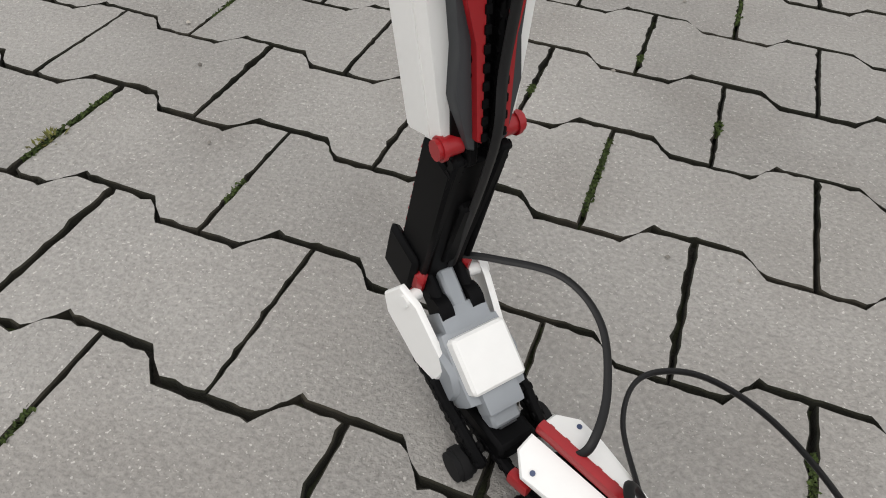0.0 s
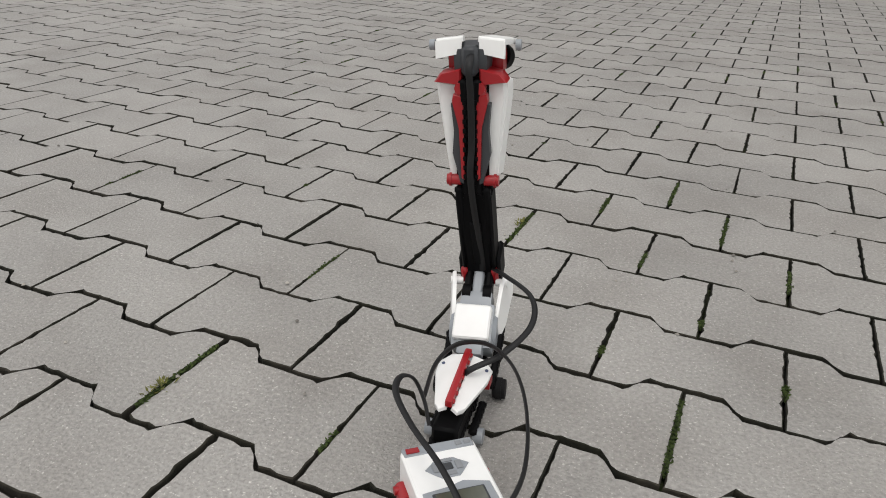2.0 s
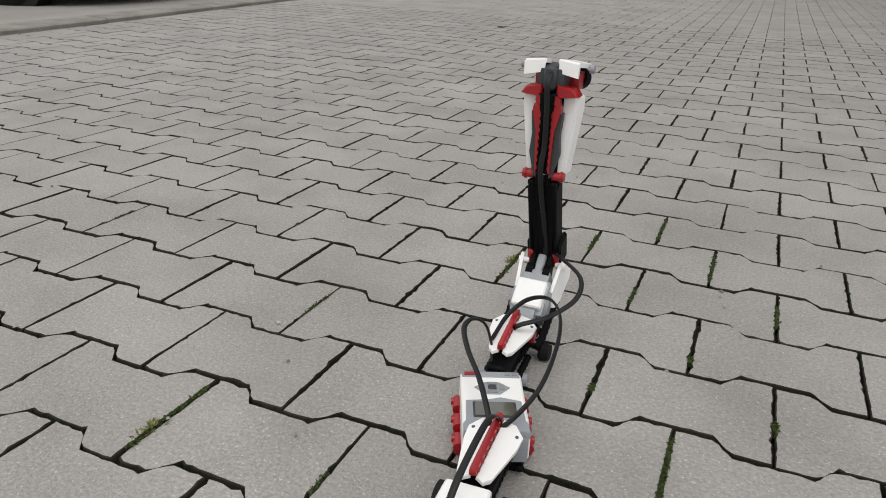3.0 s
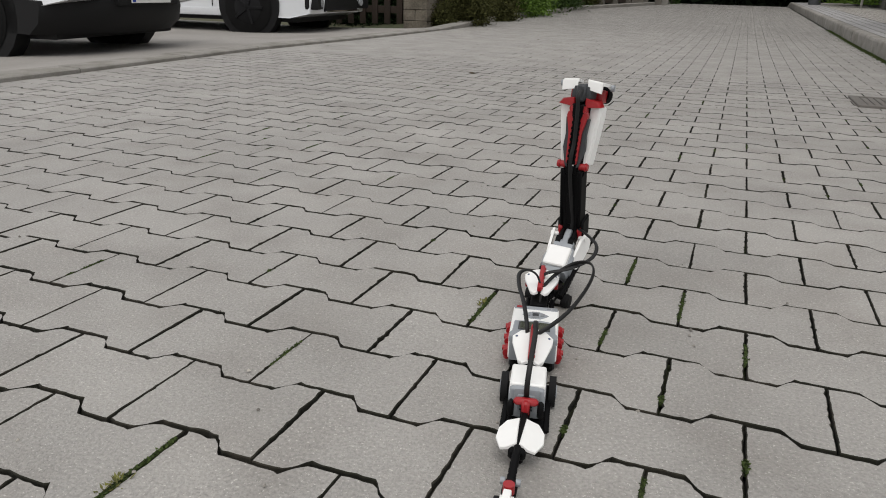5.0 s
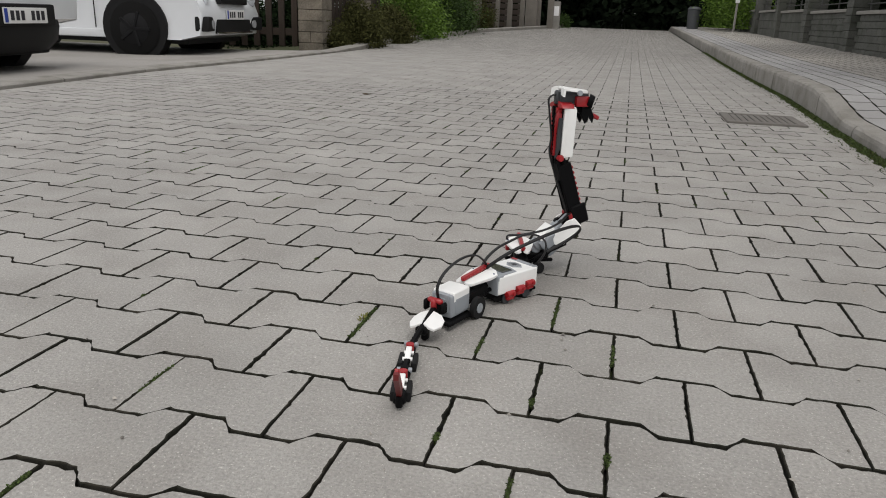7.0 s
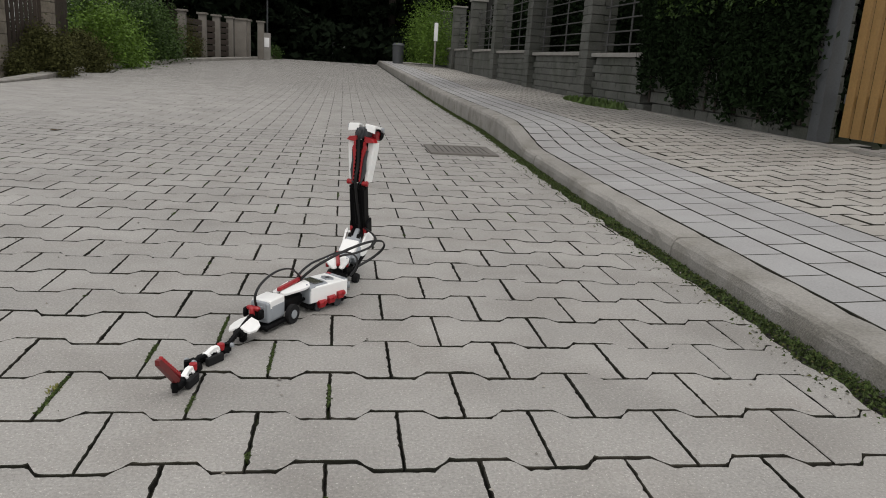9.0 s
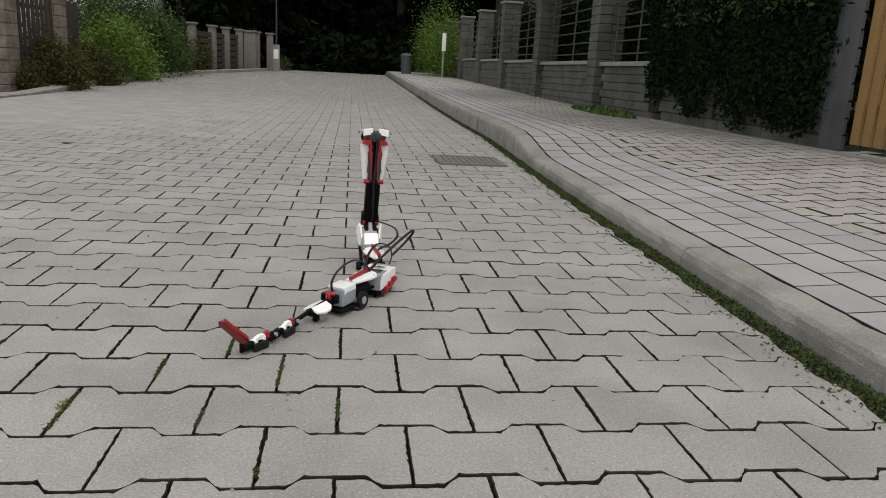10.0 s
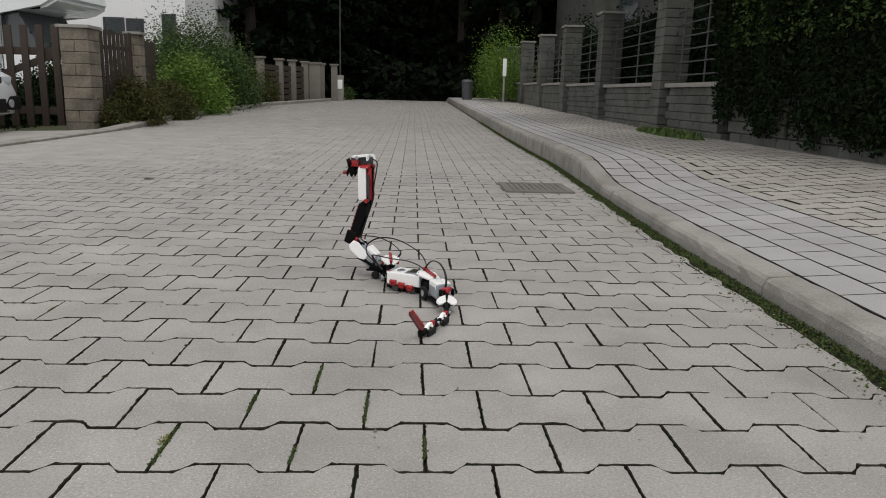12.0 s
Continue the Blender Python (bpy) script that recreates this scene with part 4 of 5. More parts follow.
def car(label, at, rz, nose_up):
    """A white car whose +x end faces the street; nose_up tells whether that end is its front."""
    c = thing("car", label, "car", at, rz=rz)
    front = nose_up
    low = [(-4.05, 0.30), (-4.0, 0.62), (-3.9, 0.95)]
    if front:
        prof = [(-4.0, 0.28), (-4.05, 0.6), (-3.98, 0.98), (-3.75, 1.32), (-3.2, 1.47), (-2.2, 1.5), (-1.55, 1.38), (-0.95, 0.98), (-0.35, 0.88), (-0.08, 0.72), (0.0, 0.5), (-0.04, 0.26), (-0.3, 0.2), (-3.8, 0.2)]
    else:
        prof = [(-4.0, 0.26), (-4.05, 0.5), (-3.95, 0.72), (-3.7, 0.86), (-3.1, 0.98), (-2.5, 1.38), (-1.85, 1.52), (-0.8, 1.5), (-0.3, 1.32), (-0.06, 0.95), (0.0, 0.62), (-0.02, 0.44), (-0.3, 0.38), (-3.8, 0.2)]
    bm = bmesh.new()
    rings = []
    for y, k in ((-0.85, 0.93), (-0.86, 0.975), (-0.78, 1.0), (0.78, 1.0), (0.86, 0.975), (0.85, 0.93)):
        rings.append([bm.verts.new((x * (1 if abs(y) < 0.8 else 0.985) - (0.02 if abs(y) > 0.8 else 0), y * (1 if z < 1.0 else 1 - 0.32 * (z - 1.0)), 0.3 + (z - 0.3) * k)) for x, z in prof])
    n = len(prof)
    for a, b in zip(rings, rings[1:]):
        for i in range(n):
            bm.faces.new((a[i], a[(i + 1) % n], b[(i + 1) % n], b[i]))
    bm.faces.new(rings[0])
    bm.faces.new(rings[-1][::-1])
    body = part("body", bm, M["car_white"], c)
    for x in (-0.85, -3.3):
        for y in (-0.8, 0.8):
            part("wheel_arch", add_cyl(bmesh.new(), (x, y - 0.075, 0.33), (x, y + 0.075, 0.33), 0.40, seg=26), M["car_black"], body)
    for x in (-0.85, -3.3):
        for s in (-1, 1):
            build_wheel(c, x, s * 0.79, s)
    for s in (-1, 1):
        bm = bmesh.new()
        for pts in (([(-3.5, 1.02), (-3.15, 1.36), (-2.3, 1.4), (-2.3, 1.0)], [(-2.24, 1.0), (-2.24, 1.4), (-1.75, 1.34), (-1.2, 1.0)]) if front else
                    ([(-2.9, 1.02), (-2.4, 1.36), (-1.9, 1.42), (-1.9, 1.02)], [(-1.84, 1.02), (-1.84, 1.42), (-0.9, 1.4), (-0.5, 1.05)])):
            add_prism(bm, pts, s * 0.74, s * 0.825, "y")
        part("side_window", bm, M["pane"], body, smooth=False)
        box_part("sill", (-2.07, s * 0.84, 0.25), (1.7, 0.05, 0.09), M["car_white"], body, 0.02)
        box_part("door_seam", (-1.35 if front else -2.6, s * 0.8555, 0.62), (0.008, 0.012, 0.62), M["car_black"], body)
        box_part("mirror", (-1.5 if front else -2.4, s * 0.93, 1.0), (0.1, 0.16, 0.12), M["car_black"], body, 0.03)
    box_part("underbody", (-2.05, 0, 0.25), (3.6, 1.5, 0.2), M["car_black"], c, 0.03)
    if front:
        bumper = box_part("lower_grille", (-0.035, 0, 0.36), (0.09, 1.0, 0.17), M["car_black"], c, 0.03)
        box_part("chrome_strip", (0.012, 0, 0.285), (0.02, 1.05, 0.018), M["chrome"], bumper, 0.004)
        box_part("grille", (-0.03, 0, 0.66), (0.09, 0.8, 0.08), M["car_black"], c, 0.02)
        number_plate(c, 0.018, 0.5)
        for s in (-1, 1):
            pocket = box_part("fog_pocket", (-0.085, s * 0.64, 0.39), (0.17, 0.42, 0.17), M["car_black"], c, 0.03, rot=turned(0, 0, s * -14))
            part("fog_lamp", add_cyl(bmesh.new(), (-0.04, s * 0.64, 0.385), (0.012, s * 0.635, 0.385), 0.05, seg=16), M["lens"], pocket)
            box_part("headlamp", (-0.2, s * 0.66, 0.71), (0.34, 0.26, 0.13), M["lens"], c, 0.04, rot=turned(0, 22, s * -24))
    else:
        bm = bmesh.new()
        rings = []
        for k in range(13):
            f = -1 + k / 6
            x, y = -0.30 * abs(f) ** 3.2, f * 0.875
            rings.append([bm.verts.new((x + dx, y, z)) for dx, z in ((-0.30, 0.20), (-0.07, 0.19), (0.015, 0.27), (0.04, 0.38), (0.03, 0.47 - 0.05 * abs(f)), (-0.30, 0.50 - 0.05 * abs(f)))])
        for a, b in zip(rings, rings[1:]):
            for i in range(6):
                bm.faces.new((a[i], a[(i + 1) % 6], b[(i + 1) % 6], b[i]))
        bm.faces.new(rings[0])
        bm.faces.new(rings[-1][::-1])
        bumper = part("bumper", bm, M["car_black"], c)
        box_part("plate_recess", (0.02, 0, 0.475), (0.06, 0.8, 0.16), M["car_black"], bumper, 0.02)
        number_plate(c, 0.062, 0.47)
        for s in (-1, 1):
            box_part("tail_lamp", (-0.1, s * 0.76, 0.92), (0.12, 0.16, 0.36), M["red_lens"], c, 0.03)
    return c


car("white parked car with its black rear bumper towards the street", (-3.62, 4.6, -0.06), 9, False)
car("white parked car nosing towards the street", (-3.95, 8.45, -0.06), 6, True)


# ---- paving of the kerb-side footway, then of the street ----
def build_pavement():
    pv = thing("pavement", "footway of pale concrete stones with a bluish band along the kerb", "pavement", kind="structure")
    ys = [-3 + 0.1 * i for i in range(310)]
    xs = (None, 2.8, 3.4, 4.3)
    verts = [(v, y, pave_z(v, y) - 0.009) for y in ys for x in xs for v in (kerb_x(y) + 0.112 if x is None else x,)]
    faces = [(4 * j + i, 4 * j + i + 1, 4 * j + i + 5, 4 * j + i + 4) for j in range(len(ys) - 1) for i in range(3)]
    data_part("soil", verts, faces, M["soil"], pv)
    r = random.Random(61)

    def tilt(x, y, rz=0.0, k=1.0):
        k *= max(0.15, min(1.0, 1.0 - (y - 3.0) / 5))
        dz = (pave_z(x, y + 0.1) - pave_z(x, y - 0.1)) / 0.2
        return Matrix.Translation((x, y, pave_z(x, y) + k * r.uniform(-0.0015, 0.001))) @ \
            Euler((math.atan(dz) + k * r.uniform(-0.005, 0.005), k * r.uniform(-0.005, 0.005) - math.atan((FOOT - kerb_top(y)) / 1.9), 0)).to_matrix().to_4x4() @ Matrix.Rotation(rz + k * r.uniform(-0.01, 0.01), 4, "Z")
    slab = paver_mesh("slab", [(0.1045, 0.0639), (-0.1045, 0.0639), (-0.1045, -0.0639), (0.1045, -0.0639)], M["band"], chamfer=0.0019, grimy=True)
    near, far = [], []
    for c in range(4):
        for k in range(-12, 132):
            y = (k + (0.5 if c % 2 else 0.0)) * 0.212
            x = kerb_x(y) + 0.118 + 0.069 + 0.134 * c
            (near if 1.0 < y < 7.2 else far).append(tilt(x, y, math.pi / 2 - 0.02, 0.3))
    for m in near:
        ob = new("slab", slab)
        ob.parent, ob.matrix_basis = pv, m
    joined("far_slabs", slab, far, M["band"], pv)
    me = paver_mesh("footway_paver", worn(paver_outline(0.0026, 0.0036), 50), M["walk"], chamfer=0.0027, grimy=True)
    near, far = [], []
    for row in range(-14, 190):
        for col in range(0, 9):
            y = (row + 0.5) * H
            x = kerb_x(y) + 0.118 + 0.541 + 0.107 + (col + (0.5 if row % 2 else 0.0)) * W
            if x < 4.12 or y < 4.1 and x < 4.3:
                (near if 2.6 < y < 7.2 else far).append(tilt(x, y))
    for m in near:
        ob = new("footway_paver", me)
        ob.parent, ob.matrix_basis = pv, m
    joined("far_footway_pavers", me, far, M["walk"], pv)
    cuts = []
    for row in range(-14, 190, 2):
        cuts.append(tilt(kerb_x(row * H) + 0.118 + 0.541, (row + 1.5) * H))
    joined("cut_footway_pavers", paver_mesh("cut_footway_paver", half_outline(1), M["walk"], chamfer=0.0027, grimy=True), cuts, M["walk"], pv)


# ---- the toy snake robot ----
# Seven segments on upright pivots; each is built with its front pivot at its origin, pointing to +y.
LINKS = (0.06, 0.120, 0.110, 0.165, 0.115, 0.090, 0.075)


def beam(bm, a, b, w=0.0075, holes=True, side=(1, 0, 0)):
    """A rounded studless beam from a to b with a row of bosses."""
    a, b = Vector(a), Vector(b)
    d = b - a
    rot = d.to_track_quat("Y", "Z").to_matrix()
    add_box(bm, (a + b) / 2, (w, d.length + w, w), 0.002, 1, rot)
    if holes:
        n = max(2, int(d.length / 0.008))
        sv = rot @ Vector((1, 0, 0))
        for i in range(n + 1):
            p = a + d * (i / n)
            add_cyl(bm, p - sv * (w / 2 + 0.0005), p + sv * (w / 2 + 0.0005), 0.0028, seg=8)


def seg_front(robot):
    """Front segment with the raised neck and the head."""
    bm = bmesh.new()
    for s in (-1, 1):
        beam(bm, (s * 0.012, 0.012, 0.022), (s * 0.012, -0.080, 0.022))
        beam(bm, (s * 0.026, -0.03, 0.018), (s * 0.029, 0.012, 0.055))
    add_box(bm, (0, -0.02, 0.03), (0.03, 0.05, 0.016), 0.003)
    ch = part("front_segment", bm, M["black"], robot, "black chassis beams of the front segment")
    for s in (-1, 1):
        bm = add_cyl(bmesh.new(), (s * 0.026, -0.024, 0.011), (s * 0.040, -0.024, 0.011), 0.011, seg=16)
        add_cyl(bm, (s * 0.030, -0.024, 0.011), (s * 0.036, -0.024, 0.011), 0.0125, seg=16)
        beam(bm, (s * 0.014, -0.024, 0.017), (s * 0.030, -0.024, 0.013), holes=False)
        part("foot", bm, M["tread"], ch, "small black rubber roller")
    # drive motor leaning back from the foot of the neck
    lean = turned(43, 0, 0)
    mid = Vector((0, 0.010, 0.064))

    def at(x, y, z):
        return mid + lean @ Vector((x, y, z))
    bm = add_box(bmesh.new(), at(0, 0.001, 0.012), (0.041, 0.040, 0.032), 0.005, 3, lean)
    motor = part("motor", bm, M["white"], ch, "white and grey motor block")
    bm = add_box(bmesh.new(), at(0, 0, -0.002), (0.047, 0.054, 0.042), 0.009, 2, lean)
    add_box(bm, at(0, 0.030, 0.004), (0.036, 0.020, 0.028), 0.004, 2, lean)
    for s in (-1, 1):
        add_cyl(bm, at(s * 0.022, 0.0, -0.002), at(s * 0.0265, 0.0, -0.002), 0.021, 0.018, 8)
    part("motor_case", bm, M["grey"], motor, "light grey motor casing")
    bm = add_box(bmesh.new(), at(0, -0.027, 0.014), (0.028, 0.016, 0.018), 0.003, 2, lean)
    add_box(bm, at(0, -0.038, 0.006), (0.022, 0.016, 0.016), 0.002, 1, lean)
    plug = part("cable_socket", bm, M["grey"], motor)
    part("slot", add_box(bmesh.new(), at(0, -0.0462, 0.008), (0.014, 0.003, 0.008), 0.0005, 1, lean), M["dgrey"], plug)
    for s in (-1, 1):
        bm = add_box(bmesh.new(), at(s * 0.0115, 0.050, 0.007), (0.009, 0.036, 0.018), 0.003, 1, lean)
        add_cyl(bm, at(s * 0.007, 0.040, 0.010), at(s * 0.0165, 0.040, 0.010), 0.0105, seg=14)
        part("motor_hub", bm, M["black"], motor)
    bm = add_box(bmesh.new(), at(0, 0.048, 0.009), (0.012, 0.034, 0.016), 0.002, 1, lean)
    part("hub_core", bm, M["grey"], motor)
    # white cheek panels beside the motor
    for s in (-1, 1):
        m = Matrix.Translation(at(s * 0.0275, 0.034, -0.004)) @ pose(0, 0, 0, -44, s * -5, s * -13)
        bm = bmesh.new()
        add_prism(bm, [(-0.016, -0.030), (0.004, -0.038), (0.014, -0.022), (0.016, 0.020), (0.009, 0.032), (-0.012, 0.032), (-0.019, 0.016)], 0, s * 0.0045, "x", 0.0015, m)
        pan = part("cheek_panel", bm, M["white"], ch, "white curved side panel")
        bm = add_cyl(bmesh.new(), m @ Vector((s * -0.008, -0.010, 0.022)), m @ Vector((s * 0.0062, -0.010, 0.022)), 0.0045, seg=12)
        part("pin", bm, M["white"], pan)
        bm = bmesh.new()
        beam(bm, (s * 0.028, -0.014, 0.040), (s * 0.028, 0.034, 0.060))
        beam(bm, (s * 0.026, -0.038, 0.024), (s * 0.028, -0.014, 0.040))
        part("side_beam", bm, M["black"], ch)
    # lower neck: black beams leaning back
    bm = bmesh.new()
    foot, top = Vector((0, 0.064, 0.112)), Vector((0, 0.022, 0.228))
    for s in (-1, 1):
        beam(bm, foot + Vector((s * 0.0150, 0.002, 0)), top + Vector((s * 0.0145, 0, 0)), 0.0078)
        beam(bm, foot + Vector((s * 0.0150, -0.010, 0.002)), top + Vector((s * 0.0145, -0.012, -0.006)), 0.0078)
        add_box(bm, foot + Vector((s * 0.0205, 0.002, 0.010)), (0.007, 0.034, 0.040), 0.003, 1, turned(20, 0, 0))
        add_box(bm, (foot + top) / 2 + Vector((s * 0.0168, -0.003, 0.004)), (0.005, 0.030, 0.098), 0.002, 1, turned(20, 0, 0))
    add_box(bm, (foot + top) / 2 + Vector((0, -0.002, 0)), (0.029, 0.026, 0.114), 0.002, 1, turned(20, 0, 0))
    add_box(bm, (foot + top) / 2 + Vector((0, -0.010, -0.012)), (0.012, 0.010, 0.06), 0.002, 1, turned(23, 0, 0))
    neck = part("lower_neck", bm, M["black"], ch, "black beam-built lower neck")
    for s in (-1, 1):
        bm = bmesh.new()
        for k in range(9):
            add_box(bm, foot.lerp(top, 0.12 + 0.09 * k) + Vector((s * 0.012, 0.013, 0.004)), (0.007, 0.007, 0.007), 0.001, 1, turned(45, 0, 0))
        part("rack", bm, M["red"], neck, "red toothed rack")
    for s in (-1, 1):
        bm = add_cyl(bmesh.new(), foot + Vector((s * 0.012, -0.010, -0.006)), foot + Vector((s * 0.021, -0.010, -0.004)), 0.0058, seg=12)
        add_box(bm, foot + Vector((s * 0.0175, -0.015, 0.003)), (0.008, 0.010, 0.020), 0.003, 1, turned(20, 0, 0))
        part("neck_joint", bm, M["red"], neck, "red joint piece")
    bm = bmesh.new()
    add_box(bm, foot + Vector((0, -0.016, 0.010)), (0.010, 0.004, 0.004), 0.001)
    part("axle_end", bm, M["grey"], neck)
    # upper neck: white shields, dark spine with red inlay
    bot, crown = Vector((0, 0.014, 0.232)), Vector((0, 0.012, 0.330))
    tall = Matrix.Diagonal((1, 1, 0.95, 1))
    bm = bmesh.new()
    for s in (-1, 1):
        beam(bm, bot + Vector((s * 0.007, -0.004, -0.01)), crown + Vector((s * 0.007, -0.010, -0.004)))
    add_box(bm, (bot + crown) / 2 + Vector((0, 0.006, 0)), (0.034, 0.022, 0.096), 0.004)
    upper = part("upper_neck", bm, M["black"], ch, "black spine of the upper neck")
    for s in (-1, 1):
        bm = bmesh.new()
        pts = [(0.010, -0.052), (0.021, -0.050), (0.0315, 0.036), (0.031, 0.049), (0.022, 0.053), (0.012, 0.046)]
        m = Matrix.Translation((bot + crown) / 2 + Vector((s * 0.003, 0.008, 0))) @ pose(0, 0, 0, 0, 0, s * -14) @ tall
        add_prism(bm, [(s * x, z) for x, z in pts], 0.008, -0.004, "y", 0.002, m)
        add_prism(bm, [(s * (x + 0.0008), z * 0.97) for x, z in pts[1:5]] + [(s * 0.024, 0.03), (s * 0.015, -0.03)], 0.004, 0.020, "y", 0.002, m)
        sh = part("neck_shield", bm, M["white"], upper, "white curved neck shield")
        bm = bmesh.new()
        m2 = Matrix.Translation((bot + crown) / 2 + Vector((s * 0.002, -0.003, -0.004))) @ tall
        add_prism(bm, [(s * x, z) for x, z in ((0.006, -0.05), (0.010, -0.048), (0.0175, -0.018), (0.0155, 0.006), (0.018, 0.032), (0.006, 0.034))], 0.004, -0.006, "y", 0.001, m2)
        part("spine_shield", bm, M["dgrey"], upper, "dark grey spine shield")
        bm = bmesh.new()
        add_prism(bm, [(s * x, z) for x, z in ((0.0045, -0.044), (0.0075, -0.042), (0.0095, 0.01), (0.016, 0.036), (0.0145, 0.042), (0.0045, 0.04))], 0.0, -0.0105, "y", 0.001, m2)
        inlay = part("spine_inlay", bm, M["red"], upper, "red toothed inlay")
        for k in range(9):
            box_part("notch", (bot + crown) / 2 + Vector((s * 0.0058, -0.0138, -0.042 + 0.0088 * k)), (0.0034, 0.002, 0.0042), M["black"], inlay, 0.0005)
        bm = add_cyl(bmesh.new(), bot + Vector((s * 0.012, -0.002, 0.0)), bot + Vector((s * 0.027, -0.002, 0.0)), 0.0055, seg=12)
        add_cyl(bm, bot + Vector((s * 0.022, -0.002, 0.0)), bot + Vector((s * 0.0245, -0.002, 0.0)), 0.0068, seg=12)
        part("bush", bm, M["red"], upper)
        bm = bmesh.new()
        add_prism(bm, [(s * 0.009, 0.0), (s * 0.036, 0.003), (s * 0.030, 0.011), (s * 0.009, 0.015)], 0.012, -0.014, "y", 0.002, Matrix.Translation(crown + Vector((0, 0.004, -0.006))))
        part("collar", bm, M["red"], upper, "red collar wedge")
        bm = add_cyl(bmesh.new(), bot + Vector((s * 0.010, -0.004, 0.090)), bot + Vector((s * 0.010, -0.015, 0.090)), 0.0052, seg=12)
        add_box(bm, bot + Vector((s * 0.010, -0.008, 0.080)), (0.011, 0.012, 0.022), 0.003)
        part("lug", bm, M["red"], upper)
    # head
    hc = crown + Vector((0, 0.028, 0.022))
    bm = add_box(bmesh.new(), hc + Vector((0, -0.004, -0.006)), (0.034, 0.062, 0.022), 0.006, 2)
    add_box(bm, hc + Vector((0, -0.032, -0.006)), (0.016, 0.018, 0.026), 0.003)
    head = part("head", bm, M["dgrey"], ch, "dark grey head core")
    for s in (-1, 1):
        m = Matrix.Translation(hc + Vector((s * 0.021, -0.012, 0.010))) @ pose(0, 0, 0, -6, s * 5, s * -8)
        bm = bmesh.new()
        add_prism(bm, [(-0.011, -0.021), (0.015, -0.019), (0.018, 0.016), (0.006, 0.030), (-0.010, 0.026)] if s > 0 else [(0.011, -0.021), (-0.015, -0.019), (-0.018, 0.016), (-0.006, 0.030), (0.010, 0.026)], -0.003, 0.002, "z", 0.001, m)
        add_prism(bm, [(-0.010, 0.0), (0.016, 0.0), (0.017, -0.015), (-0.008, -0.013)] if s > 0 else [(0.010, 0.0), (-0.016, 0.0), (-0.017, -0.015), (0.008, -0.013)], -0.022, -0.018, "y", 0.0, m)
        part("brow_panel", bm, M["white"], head, "white brow panel")
        bm = add_box(bmesh.new(), hc + Vector((s * 0.022, 0.010, -0.012)), (0.013, 0.030, 0.020), 0.005, 2)
        part("temple", bm, M["red"], head, "dark red temple piece")
        bm = add_cyl(bmesh.new(), hc + Vector((s * 0.020, 0.024, -0.010)), hc + Vector((s * 0.025, 0.034, -0.013)), 0.0135, 0.0115, 18)
        part("eye_ring", bm, M["black"], head)
        bm = add_cyl(bmesh.new(), hc + Vector((s * 0.0405, -0.006, 0.004)), hc + Vector((s * 0.046, -0.006, 0.004)), 0.005, seg=12)
        part("pin", bm, M["grey"], head)
        bm = bmesh.new()
        add_prism(bm, [(0.014, -0.018), (0.030, -0.016), (0.042, -0.040), (0.040, -0.052), (0.030, -0.040), (0.024, -0.054), (0.012, -0.036)], s * 0.010, s * 0.016, "x", 0.001, Matrix.Translation(hc))
        part("fang", bm, M["black"], head, "black fang piece")
        bm = add_box(bmesh.new(), hc + Vector((s * 0.010, 0.046, -0.040)), (0.008, 0.020, 0.008), 0.002, 1, turned(-24, 0, 0))
        part("jaw_tip", bm, M["red"], head)
    bm = bmesh.new()
    add_box(bm, hc + Vector((0, 0.022, -0.032)), (0.026, 0.032, 0.012), 0.003, 1, turned(-25, 0, 0))
    part("jaw", bm, M["black"], head)
    # flat cable up the back of the neck, and the loops that run back to the brick
    path = spline([hc + Vector((0.002, -0.034, 0.002)), crown + Vector((0.002, -0.026, 0.014)), crown + Vector((0.003, -0.024, -0.012)), bot + Vector((0.002, -0.018, 0.04)),
                   bot + Vector((0.0, -0.016, 0.0)), foot + Vector((0.004, -0.028, 0.03)), foot + Vector((0.004, -0.020, 0.010))], 8)
    part("neck_cable", add_sweep(bmesh.new(), path, 0.0068, 0.0034, (0, 1, 0.2)), M["rubber"], ch, "flat black cable down the neck")
    path = spline([(0.008, 0.054, 0.122), (0.030, 0.034, 0.122), (0.064, 0.002, 0.114), (0.068, -0.034, 0.100), (0.044, -0.070, 0.086), (0.016, -0.090, 0.078), (0.004, -0.086, 0.066)], 9)
    part("motor_cable", add_sweep(bmesh.new(), path, 0.0066, 0.0034), M["rubber"], ch, "looped flat black cable")
    return ch


